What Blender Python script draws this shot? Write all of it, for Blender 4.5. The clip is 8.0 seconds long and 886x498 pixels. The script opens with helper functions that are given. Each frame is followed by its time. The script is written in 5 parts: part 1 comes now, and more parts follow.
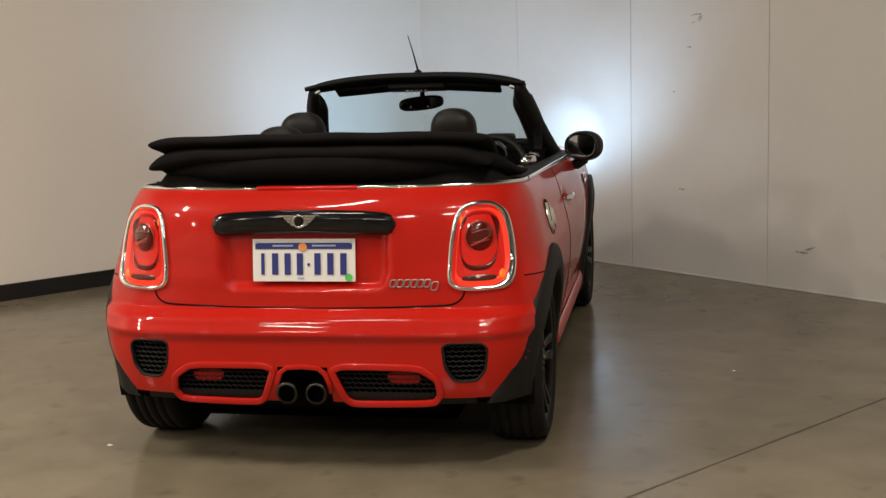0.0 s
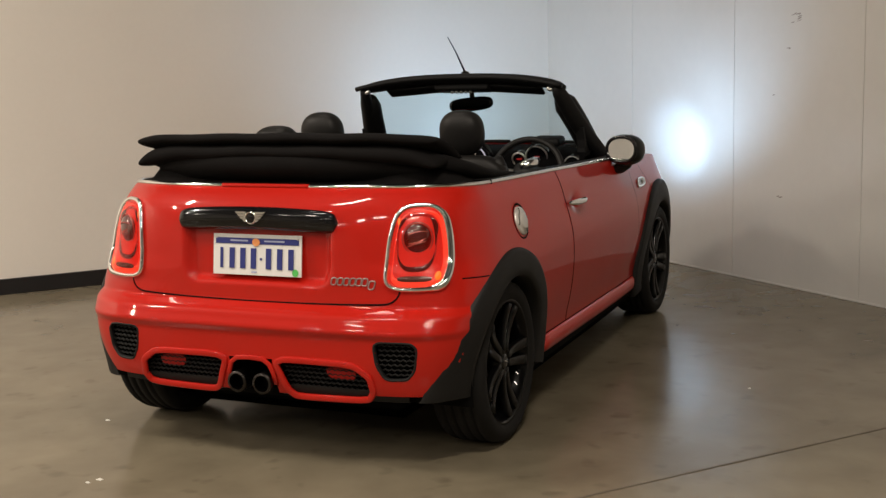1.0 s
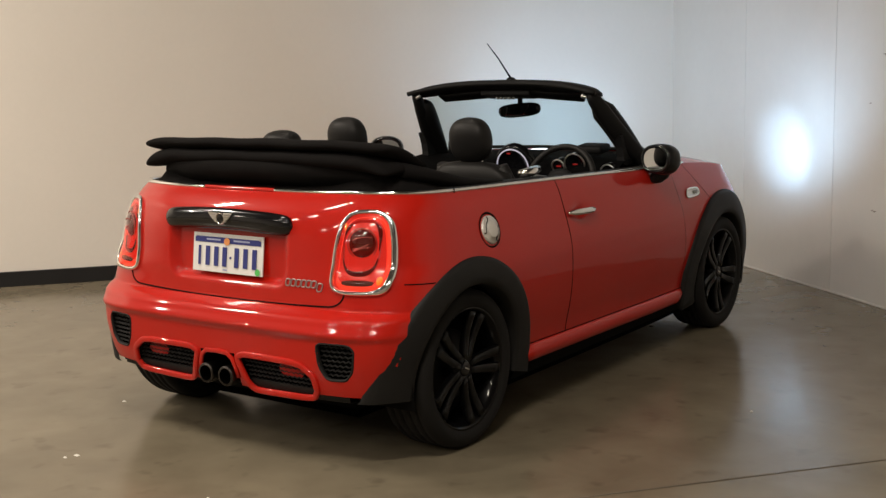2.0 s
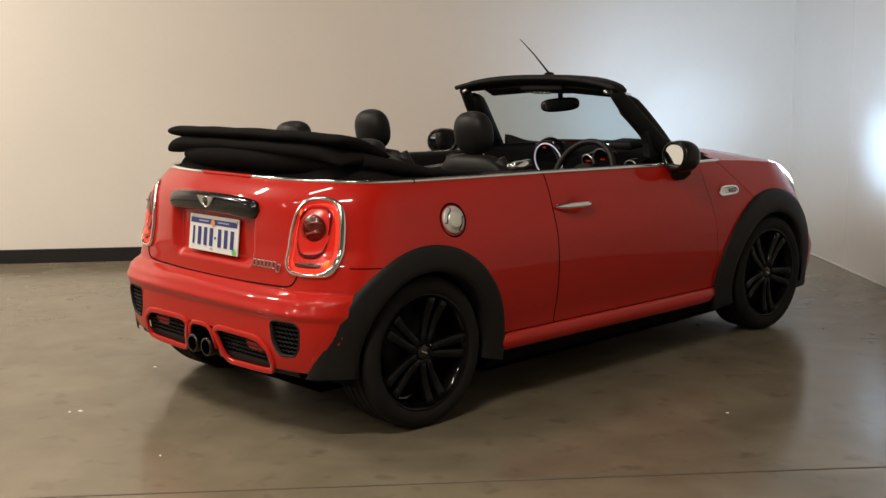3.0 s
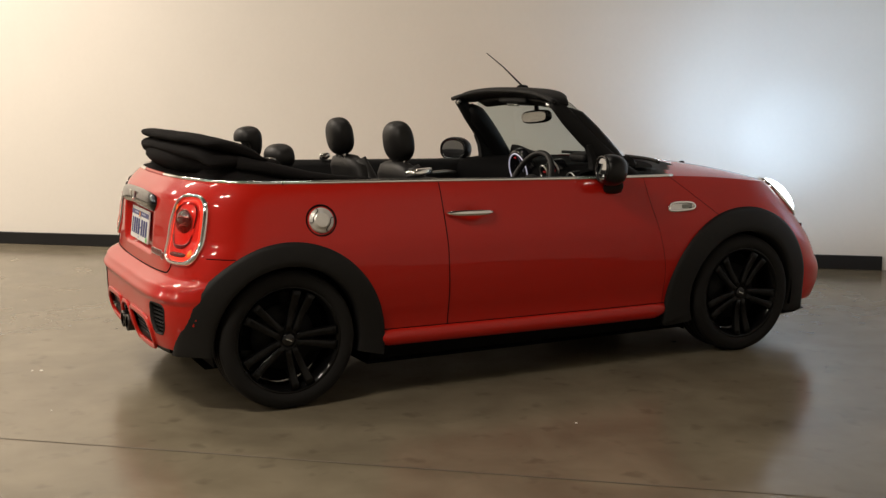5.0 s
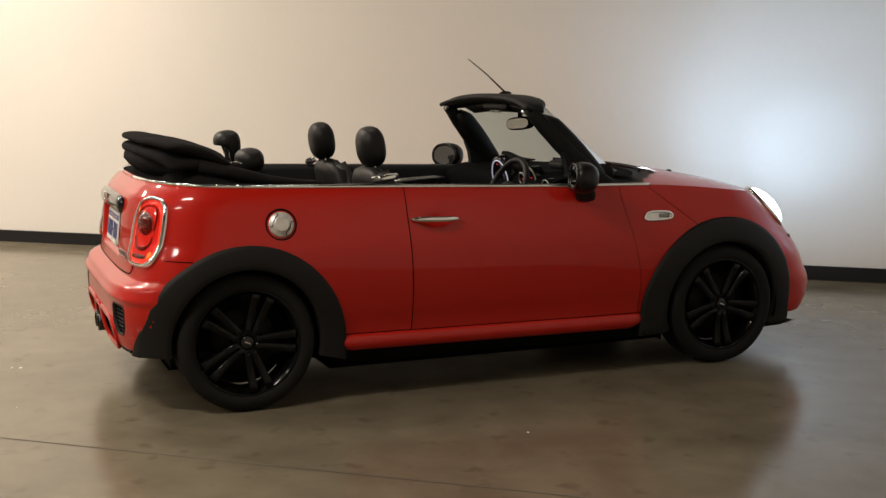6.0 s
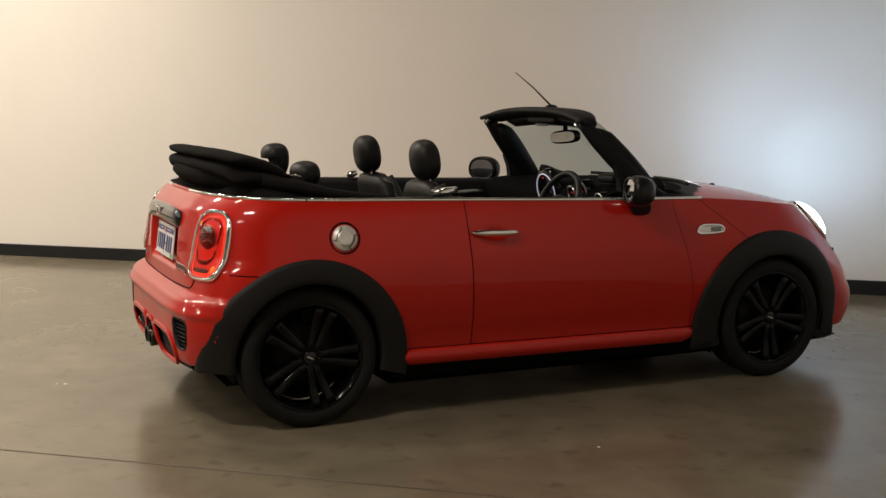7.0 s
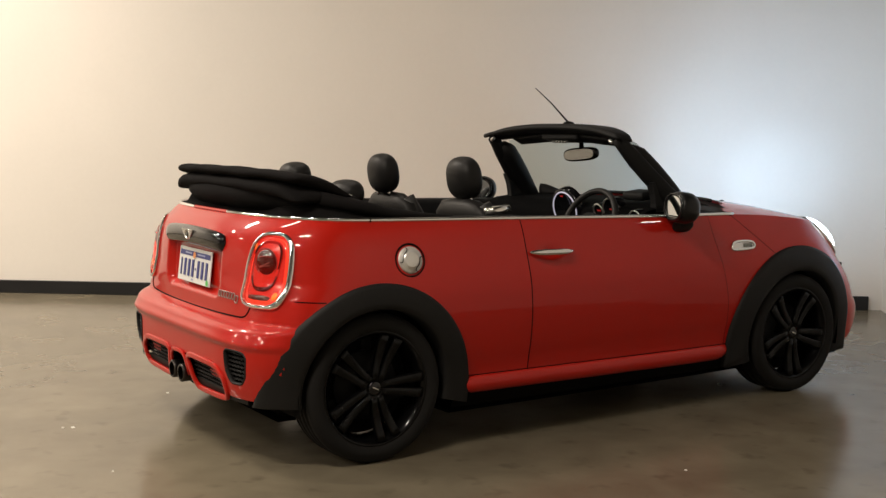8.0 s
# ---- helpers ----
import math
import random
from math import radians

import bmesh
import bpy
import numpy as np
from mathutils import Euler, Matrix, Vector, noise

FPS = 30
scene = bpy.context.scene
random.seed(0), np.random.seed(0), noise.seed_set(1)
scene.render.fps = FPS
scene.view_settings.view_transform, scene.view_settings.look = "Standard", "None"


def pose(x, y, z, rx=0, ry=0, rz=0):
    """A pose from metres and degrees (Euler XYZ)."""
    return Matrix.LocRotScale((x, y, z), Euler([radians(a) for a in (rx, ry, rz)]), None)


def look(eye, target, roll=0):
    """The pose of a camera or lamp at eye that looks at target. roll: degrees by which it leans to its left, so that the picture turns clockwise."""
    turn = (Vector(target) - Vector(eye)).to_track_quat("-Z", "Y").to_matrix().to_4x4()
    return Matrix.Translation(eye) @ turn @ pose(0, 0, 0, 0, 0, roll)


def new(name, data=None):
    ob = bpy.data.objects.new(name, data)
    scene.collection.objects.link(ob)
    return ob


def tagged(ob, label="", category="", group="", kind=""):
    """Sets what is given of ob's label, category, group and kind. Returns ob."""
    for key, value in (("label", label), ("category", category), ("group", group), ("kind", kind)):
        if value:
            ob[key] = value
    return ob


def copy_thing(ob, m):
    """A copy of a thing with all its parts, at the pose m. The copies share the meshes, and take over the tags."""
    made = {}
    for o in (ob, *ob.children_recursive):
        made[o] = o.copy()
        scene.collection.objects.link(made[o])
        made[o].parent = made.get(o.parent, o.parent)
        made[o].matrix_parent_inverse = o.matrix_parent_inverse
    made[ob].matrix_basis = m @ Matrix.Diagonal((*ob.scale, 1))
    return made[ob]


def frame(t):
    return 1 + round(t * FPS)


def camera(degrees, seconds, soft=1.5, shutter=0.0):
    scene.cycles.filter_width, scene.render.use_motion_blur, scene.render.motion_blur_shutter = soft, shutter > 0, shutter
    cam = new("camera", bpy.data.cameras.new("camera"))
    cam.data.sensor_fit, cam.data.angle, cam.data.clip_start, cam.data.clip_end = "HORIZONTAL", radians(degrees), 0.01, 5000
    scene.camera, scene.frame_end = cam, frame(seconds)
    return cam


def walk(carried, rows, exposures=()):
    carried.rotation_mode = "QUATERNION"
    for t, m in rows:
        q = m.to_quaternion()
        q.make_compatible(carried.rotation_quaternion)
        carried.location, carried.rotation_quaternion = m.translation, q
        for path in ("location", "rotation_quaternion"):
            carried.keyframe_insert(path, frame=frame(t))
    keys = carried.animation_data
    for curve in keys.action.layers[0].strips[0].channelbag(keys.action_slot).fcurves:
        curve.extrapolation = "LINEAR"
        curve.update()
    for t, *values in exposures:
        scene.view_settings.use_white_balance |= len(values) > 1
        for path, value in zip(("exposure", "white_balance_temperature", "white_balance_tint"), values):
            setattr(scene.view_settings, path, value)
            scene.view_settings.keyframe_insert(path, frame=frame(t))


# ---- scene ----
cam = camera(40.8, 8.0, soft=1.4)
PATH = [
    (0, (1.26, -4.42, 1.429), (0.887, -2.479, 1.12), -1.85),
    (0.5, (1.807, -4.278, 1.427), (1.221, -2.39, 1.12), -1.7),
    (1, (2.323, -4.146, 1.421), (1.543, -2.329, 1.119), -1.55),
    (1.5, (2.845, -3.948, 1.439), (1.877, -2.224, 1.138), -1.45),
    (2, (3.296, -3.682, 1.447), (2.154, -2.068, 1.148), -1.2),
    (2.2, (3.520, -3.590, 1.446), (2.306, -2.034, 1.143), -1.2),
    (3.3, (4.532, -2.884, 1.441), (3.013, -1.619, 1.140), -0.8),
    (3.5, (4.719, -2.749, 1.435), (3.16, -1.531, 1.137), -0.8),
    (4, (5.072, -2.357, 1.444), (3.423, -1.266, 1.143), -0.6),
    (4.5, (5.418, -1.986, 1.445), (3.696, -1.011, 1.151), -0.5),
    (5, (5.667, -1.615, 1.445), (3.886, -0.751, 1.158), -0.3),
    (5.2, (5.726, -1.492, 1.432), (3.930, -0.655, 1.150), -0.2),
    (5.75, (5.845, -1.215, 1.440), (4.022, -0.432, 1.160), 0.0),
    (6.3, (5.860, -1.160, 1.455), (4.024, -0.416, 1.177), 0.2),
    (6.5, (5.819, -1.225, 1.448), (3.987, -0.47, 1.174), 0.3),
    (7, (5.655, -1.554, 1.441), (3.845, -0.742, 1.186), 0.3),
    (7.5, (5.285, -1.905, 1.408), (3.523, -0.987, 1.18), 0.3),
    (8, (4.944, -2.351, 1.379), (3.272, -1.274, 1.171), 0.2),
]
walk(cam, [(t, look(eye, target, roll)) for t, eye, target, roll in PATH], [(0, -0.03), (1, 0.02), (2, 0.04), (3.5, 0.09), (5, 0.11), (6.3, 0.09), (7, -0.09), (7.5, 0.16), (8, 0.20)])

# ---------------------------------------------------------------- light
world = bpy.data.worlds.new("world")
scene.world = world
world.use_nodes = True
world.node_tree.nodes["Background"].inputs[0].default_value = (0.9, 0.8, 0.7, 1)
world.node_tree.nodes["Background"].inputs[1].default_value = 0.02

# the room: one corner, and the way of the two walls that leave it
CORNER = Vector((-0.72, 5.22, 0))
WAY_A = Vector((-0.634, -0.773, 0)).normalized()
WAY_B = Vector((0.766, -0.643, 0)).normalized()
CEILING = 4.6


def room(a, b, z=0.0):
    """A place a metres along the plain wall and b metres along the panelled wall."""
    return CORNER + WAY_A * a + WAY_B * b + Vector((0, 0, z))


WARM = (1.0, 0.88, 0.745)
COOL = (0.49, 0.72, 1.0)
# (along plain wall, along panelled wall, watts)
TUBES = [
    (7.4, 2.3, 146), (10.5, 1.7, 164), (5.2, 4.4, 33), (8.6, 5.6, 52), (12.0, 5.6, 50), (3.4, 2.6, 16), (15.0, 3.0, 80),
    (4.0, 7.0, 104), (5.6, 9.3, 70), (8.4, 8.8, 76), (10.5, 8.8, 60), (13.5, 8.8, 30),
]
TUBE_YAW = math.degrees(math.atan2(WAY_A.y, WAY_A.x))
for a, b, watts in TUBES:
    lamp = bpy.data.lights.new("tube_light", "AREA")
    lamp.shape, lamp.size, lamp.size_y = "RECTANGLE", 1.2, 0.09
    lamp.energy, lamp.color = watts, WARM
    p = room(a, b, CEILING - 0.42)
    new("tube_light", lamp).matrix_world = pose(p.x, p.y, p.z, 0, 0, TUBE_YAW)
# headlights: eye, aim, then (watts, opening, lift of the aim) for the spill and the core of each beam
HEADLIGHTS = [
    ((0.56, 3.10, 0.76), (0.60, 4.20, 0.87), ((31, 140, 0.95), (18, 80, 0.20), (68, 37, 0.0))),
    ((-0.56, 3.10, 0.76), (-1.22, 4.60, 0.98), ((42, 140, 0.95), (30, 85, 0.30), (30, 34, 0.0))),
]
for eye, target, beams in HEADLIGHTS:
    for watts, size, lift in beams:
        beam = bpy.data.lights.new("headlight_beam", "SPOT")
        beam.energy, beam.color, beam.spot_size, beam.spot_blend, beam.shadow_soft_size = watts, COOL, radians(size), 1.0, 0.05
        new("headlight_beam", beam).matrix_world = look(eye, (target[0], target[1], target[2] + lift))


# ---------------------------------------------------------------- materials
def shade(name, color, rough=0.5, metal=0.0, coat=0.0, vary=0.08, scale=6.0, fine=60.0, bump=0.0, rough_vary=0.06, glow=0.0, glow_color=None, coat_rough=0.03, ior=1.45, sheen=0.0, spec=0.5):
    m = bpy.data.materials.new(name)
    m.use_nodes = True
    nt = m.node_tree
    b = nt.nodes["Principled BSDF"]
    b.inputs["Roughness"].default_value = rough
    b.inputs["Metallic"].default_value = metal
    b.inputs["Coat Weight"].default_value = coat
    b.inputs["Coat Roughness"].default_value = coat_rough
    b.inputs["IOR"].default_value = ior
    b.inputs["Sheen Weight"].default_value = sheen
    b.inputs["Specular IOR Level"].default_value = spec
    b.inputs["Base Color"].default_value = (*color, 1)
    if glow:
        b.inputs["Emission Color"].default_value = (*(glow_color or color), 1)
        b.inputs["Emission Strength"].default_value = glow
    if vary or bump or rough_vary:
        co = nt.nodes.new("ShaderNodeTexCoord")
        big = nt.nodes.new("ShaderNodeTexNoise")
        big.inputs["Scale"].default_value, big.inputs["Detail"].default_value = scale, 6
        small = nt.nodes.new("ShaderNodeTexNoise")
        small.inputs["Scale"].default_value, small.inputs["Detail"].default_value = fine, 3
        for n in (big, small):
            nt.links.new(co.outputs["Object"], n.inputs["Vector"])
        mix = nt.nodes.new("ShaderNodeMath")
        mix.operation = "MULTIPLY_ADD"
        mix.inputs[1].default_value = 0.35
        nt.links.new(small.outputs["Fac"], mix.inputs[0])
        nt.links.new(big.outputs["Fac"], mix.inputs[2])
        if vary:
            ramp = nt.nodes.new("ShaderNodeMapRange")
            ramp.inputs["From Min"].default_value, ramp.inputs["From Max"].default_value = 0.35, 1.0
            ramp.inputs["To Min"].default_value, ramp.inputs["To Max"].default_value = 1 - vary, 1 + vary
            nt.links.new(mix.outputs[0], ramp.inputs["Value"])
            mul = nt.nodes.new("ShaderNodeVectorMath")
            mul.operation = "SCALE"
            mul.inputs[0].default_value = color
            nt.links.new(ramp.outputs[0], mul.inputs["Scale"])
            nt.links.new(mul.outputs[0], b.inputs["Base Color"])
        if rough_vary:
            rr = nt.nodes.new("ShaderNodeMapRange")
            rr.inputs["From Min"].default_value, rr.inputs["From Max"].default_value = 0.35, 1.0
            rr.inputs["To Min"].default_value, rr.inputs["To Max"].default_value = max(0.0, rough - rough_vary), rough + rough_vary
            nt.links.new(mix.outputs[0], rr.inputs["Value"])
            nt.links.new(rr.outputs[0], b.inputs["Roughness"])
        if bump:
            bp = nt.nodes.new("ShaderNodeBump")
            bp.inputs["Strength"].default_value, bp.inputs["Distance"].default_value = 0.6, bump
            nt.links.new(mix.outputs[0], bp.inputs["Height"])
            nt.links.new(bp.outputs[0], b.inputs["Normal"])
    return m


def glass(name, tint, clear=0.9, ior=1.45):
    m = bpy.data.materials.new(name)
    m.use_nodes = True
    nt = m.node_tree
    nt.nodes.remove(nt.nodes["Principled BSDF"])
    t, g, mx, f = (nt.nodes.new(k) for k in ("ShaderNodeBsdfTransparent", "ShaderNodeBsdfGlossy", "ShaderNodeMixShader", "ShaderNodeFresnel"))
    t.inputs[0].default_value = (*[c * clear for c in tint], 1)
    g.inputs["Roughness"].default_value = 0.02
    f.inputs["IOR"].default_value = ior
    nt.links.new(f.outputs[0], mx.inputs[0])
    nt.links.new(t.outputs[0], mx.inputs[1])
    nt.links.new(g.outputs[0], mx.inputs[2])
    nt.links.new(mx.outputs[0], nt.nodes["Material Output"].inputs[0])
    return m


def rippled(m, scale, distance):
    """Uneven moulding in a glass material's gloss."""
    nt = m.node_tree
    co, n, bp = (nt.nodes.new(k) for k in ("ShaderNodeTexCoord", "ShaderNodeTexNoise", "ShaderNodeBump"))
    n.inputs["Scale"].default_value, n.inputs["Detail"].default_value = scale, 2
    bp.inputs["Strength"].default_value, bp.inputs["Distance"].default_value = 0.5, distance
    nt.links.new(co.outputs["Object"], n.inputs["Vector"])
    nt.links.new(n.outputs["Fac"], bp.inputs["Height"])
    for node in nt.nodes:
        if node.type == "BSDF_GLOSSY":
            nt.links.new(bp.outputs[0], node.inputs["Normal"])


def concrete():
    m = shade("polished concrete", (0.27, 0.235, 0.195), rough=0.3, spec=0.30, vary=0.0, rough_vary=0.0)
    nt = m.node_tree
    b = nt.nodes["Principled BSDF"]
    co = nt.nodes.new("ShaderNodeTexCoord")
    layers = []
    for sc, det, dist in ((0.55, 5, 0.8), (3.2, 8, 0.3), (45, 4, 0.0)):
        n = nt.nodes.new("ShaderNodeTexNoise")
        n.inputs["Scale"].default_value, n.inputs["Detail"].default_value, n.inputs["Distortion"].default_value = sc, det, dist
        nt.links.new(co.outputs["Object"], n.inputs["Vector"])
        layers.append(n)
    ramp = nt.nodes.new("ShaderNodeValToRGB")
    ramp.color_ramp.elements[0].position, ramp.color_ramp.elements[0].color = 0.30, (0.122, 0.103, 0.071, 1)
    ramp.color_ramp.elements[1].position, ramp.color_ramp.elements[1].color = 0.72, (0.254, 0.218, 0.154, 1)
    add = nt.nodes.new("ShaderNodeMath")
    add.operation = "MULTIPLY_ADD"
    add.inputs[1].default_value = 0.45
    nt.links.new(layers[1].outputs["Fac"], add.inputs[0])
    half = nt.nodes.new("ShaderNodeMath")
    half.operation = "MULTIPLY"
    half.inputs[1].default_value = 0.55
    nt.links.new(layers[0].outputs["Fac"], half.inputs[0])
    nt.links.new(half.outputs[0], add.inputs[2])
    nt.links.new(add.outputs[0], ramp.inputs[0])
    # small dark spots and flecks
    vor = nt.nodes.new("ShaderNodeTexNoise")
    vor.inputs["Scale"].default_value, vor.inputs["Detail"].default_value = 7.5, 2
    nt.links.new(co.outputs["Object"], vor.inputs["Vector"])
    spot = nt.nodes.new("ShaderNodeMapRange")
    spot.inputs["From Min"].default_value, spot.inputs["From Max"].default_value = 0.61, 0.76
    spot.inputs["To Min"].default_value, spot.inputs["To Max"].default_value = 1.0, 0.74
    nt.links.new(vor.outputs["Fac"], spot.inputs["Value"])
    mul = nt.nodes.new("ShaderNodeVectorMath")
    mul.operation = "SCALE"
    nt.links.new(ramp.outputs[0], mul.inputs[0])
    nt.links.new(spot.outputs[0], mul.inputs["Scale"])
    nt.links.new(mul.outputs[0], b.inputs["Base Color"])
    rr = nt.nodes.new("ShaderNodeMapRange")
    rr.inputs["To Min"].default_value, rr.inputs["To Max"].default_value = 0.10, 0.27
    nt.links.new(layers[1].outputs["Fac"], rr.inputs["Value"])
    nt.links.new(rr.outputs[0], b.inputs["Roughness"])
    bp = nt.nodes.new("ShaderNodeBump")
    bp.inputs["Strength"].default_value, bp.inputs["Distance"].default_value = 0.12, 0.001
    nt.links.new(layers[1].outputs["Fac"], bp.inputs["Height"])
    nt.links.new(bp.outputs[0], b.inputs["Normal"])
    return m


M_FLOOR = concrete()
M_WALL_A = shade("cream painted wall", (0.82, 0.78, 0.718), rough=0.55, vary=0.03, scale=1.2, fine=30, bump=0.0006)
# Unseen wall greyed so reflections show a dark far end of the room.
M_WALL_S = shade("darkened wall out of view", (0.28, 0.272, 0.257), rough=0.6, vary=0.05, scale=1.2, fine=30, bump=0.0006)
M_PANEL = shade("white steel panel", (0.66, 0.65, 0.62), rough=0.33, vary=0.05, scale=1.0, fine=14, bump=0.0, rough_vary=0.1)


def streaked(m, wide, tall, strength, distance):
    """Adds faint upright ripples to a material, as rolled steel sheet has."""
    nt = m.node_tree
    co, mp, n, bp = (nt.nodes.new(k) for k in ("ShaderNodeTexCoord", "ShaderNodeMapping", "ShaderNodeTexNoise", "ShaderNodeBump"))
    mp.inputs["Scale"].default_value = (wide, wide, tall)
    n.inputs["Scale"].default_value, n.inputs["Detail"].default_value = 1.0, 4
    nt.links.new(co.outputs["Object"], mp.inputs[0])
    nt.links.new(mp.outputs[0], n.inputs["Vector"])
    bp.inputs["Strength"].default_value, bp.inputs["Distance"].default_value = strength, distance
    nt.links.new(n.outputs["Fac"], bp.inputs["Height"])
    nt.links.new(bp.outputs[0], nt.nodes["Principled BSDF"].inputs["Normal"])


streaked(M_PANEL, 22, 0.5, 0.5, 0.0012)
M_JOINT = shade("panel joint", (0.64, 0.63, 0.60), rough=0.6)
M_CEIL = shade("dark ceiling", (0.07, 0.07, 0.07), rough=0.8, vary=0.1, scale=1)
M_SKIRT = shade("black skirting", (0.012, 0.012, 0.013), rough=0.45)
M_SEAL = shade("floor joint sealant", (0.115, 0.095, 0.07), rough=0.7, vary=0.3, scale=9)
M_SCUFF = shade("scuff", (0.34, 0.31, 0.28), rough=0.7, vary=0.4, scale=80)
M_DEBRIS = shade("pale fleck", (0.7, 0.68, 0.62), rough=0.7)
M_RED = shade("red car paint", (0.475, 0.0125, 0.0062), rough=0.42, spec=0.10, coat=0.68, coat_rough=0.045, vary=0.03, scale=3, fine=900, rough_vary=0.03)
M_PLASTIC = shade("black moulded plastic", (0.0095, 0.0092, 0.0090), rough=0.62, spec=0.35, vary=0.15, scale=9, fine=400, bump=0.0004)
M_DARK = shade("underbody black", (0.004, 0.004, 0.004), rough=0.9, spec=0.08)
M_GLOSS = shade("gloss black", (0.005, 0.005, 0.006), rough=0.14, spec=0.3, coat=0.45, vary=0.0, rough_vary=0.02)
M_WHEEL = shade("gloss black alloy", (0.0026, 0.0026, 0.0028), rough=0.3, spec=0.06, coat=0.34, coat_rough=0.02, vary=0.1, rough_vary=0.05)
M_TYRE = shade("tyre rubber", (0.009, 0.0085, 0.008), rough=0.8, spec=0.3, vary=0.2, scale=14, fine=200, bump=0.0006)
M_CHROME = shade("chrome", (0.86, 0.85, 0.83), rough=0.10, metal=1.0, vary=0.03, rough_vary=0.04)
M_SATIN = shade("satin metal", (0.72, 0.71, 0.69), rough=0.32, metal=1.0, vary=0.05)
M_EXH = shade("sooty steel", (0.055, 0.05, 0.047), rough=0.32, metal=1.0, vary=0.3, scale=25)
M_FABRIC = shade("black canvas", (0.0095, 0.0088, 0.0088), rough=0.97, vary=0.25, scale=8, fine=500, bump=0.003, spec=0.08)
M_LEATHER = shade("black leather", (0.010, 0.0094, 0.0090), rough=0.48, spec=0.3, vary=0.15, scale=10, fine=260, bump=0.0008)
M_TRIM = shade("dark cabin trim", (0.0065, 0.0065, 0.0068), rough=0.6, spec=0.25, vary=0.15, scale=12, fine=300, bump=0.0004)
M_DASH = shade("matt black dashboard", (0.0032, 0.0032, 0.0034), rough=0.85, spec=0.05, vary=0.15, scale=12, fine=300, bump=0.0004)
M_GLASS = glass("windscreen glass", (0.76, 0.86, 0.87))
M_MIRROR_CAP = shade("satin black mirror cap", (0.006, 0.006, 0.0065), rough=0.33, spec=0.4, vary=0.1, rough_vary=0.05)
M_MIRROR = shade("tinted mirror", (0.60, 0.62, 0.64), rough=0.01, metal=1.0, vary=0, rough_vary=0)
M_LAMP = shade("red lamp plastic", (0.36, 0.008, 0.005), rough=0.25, coat=0.6, vary=0.15, scale=30, rough_vary=0.0, glow=0.36, glow_color=(1.0, 0.034, 0.016))
M_LAMP_DEEP = shade("deep red lamp plastic", (0.20, 0.005, 0.004), rough=0.25, coat=0.5, vary=0.15, scale=40, rough_vary=0.0, glow=0.19, glow_color=(1.0, 0.022, 0.011))
M_LAMP_DARK = shade("dark lamp plastic", (0.045, 0.006, 0.004), rough=0.12, coat=1.0, coat_rough=0.02, vary=0.3, scale=40, rough_vary=0.0, glow=0.035, glow_color=(1.0, 0.03, 0.015))
M_LAMP_LIT = shade("lit red lamp", (0.6, 0.03, 0.01), rough=0.3, vary=0, rough_vary=0, glow=0.72, glow_color=(1.0, 0.055, 0.025))
M_AMBER = shade("amber lens glow", (0.7, 0.15, 0.02), rough=0.3, vary=0.2, scale=120, rough_vary=0, glow=0.75, glow_color=(1.0, 0.20, 0.015))
M_LAMP_SMOKE = shade("smoked lamp strip", (0.075, 0.022, 0.013), rough=0.2, coat=0.6, vary=0.2, scale=50, rough_vary=0)
M_LAMP_EDGE = shade("pale red ring", (0.62, 0.16, 0.14), rough=0.15, metal=0.7, vary=0.1, rough_vary=0)
M_LETTER = shade("worn chrome lettering", (0.42, 0.36, 0.34), rough=0.35, metal=0.8, vary=0.35, scale=120)
M_SIDE_LENS = shade("grey side lens", (0.22, 0.23, 0.21), rough=0.18, metal=0.4, coat=0.5, vary=0.2, scale=60)
M_FOG = shade("red fog lamp plastic", (0.30, 0.008, 0.006), rough=0.4, spec=0.3, vary=0.35, scale=90, rough_vary=0.1)
M_LENS_RED = glass("red lamp lens", (1.0, 0.86, 0.84), 0.97, 1.40)
rippled(M_LENS_RED, 30, 0.0016)
M_CAP = shade("brushed cap metal", (0.74, 0.72, 0.68), rough=0.33, metal=0.45, vary=0.05, scale=20)
M_HEAD = shade("lit headlight", (0.9, 0.9, 0.9), rough=0.2, vary=0, rough_vary=0, glow=7.0, glow_color=(0.86, 0.93, 1.0))
M_RING = shade("lit display ring", (0.6, 0.6, 0.7), rough=0.3, vary=0, rough_vary=0, glow=0.22, glow_color=(0.80, 0.78, 1.0))
M_DISPLAY = shade("red display", (0.3, 0.01, 0.01), rough=0.3, vary=0, rough_vary=0, glow=0.11, glow_color=(1.0, 0.05, 0.04))
M_PLATE = shade("white plate", (0.78, 0.78, 0.76), rough=0.35, vary=0.03, scale=20)
M_BLUE = shade("blue plate print", (0.03, 0.04, 0.20), rough=0.4, vary=0.05)
M_PALE = shade("pale blue plate print", (0.38, 0.42, 0.60), rough=0.4, vary=0.0)
M_ORANGE = shade("orange print", (0.75, 0.30, 0.10), rough=0.4, vary=0.1)
M_GREEN = shade("green sticker", (0.10, 0.55, 0.12), rough=0.4, vary=0.1)
M_TUBE = shade("lit tube", (0.9, 0.9, 0.85), rough=0.4, vary=0, rough_vary=0, glow=3.0, glow_color=WARM)


# ---------------------------------------------------------------- mesh helpers
def obj(name, verts, faces, material, parent=None, label="", smooth=True):
    me = bpy.data.meshes.new(name)
    me.from_pydata([tuple(v) for v in verts], [], faces)
    me.materials.append(material)
    me.validate()
    if smooth:
        me.polygons.foreach_set("use_smooth", [True] * len(me.polygons))
    me.update()
    ob = new(name, me)
    if parent:
        ob.parent = parent
    if label:
        ob["label"] = label
    return ob


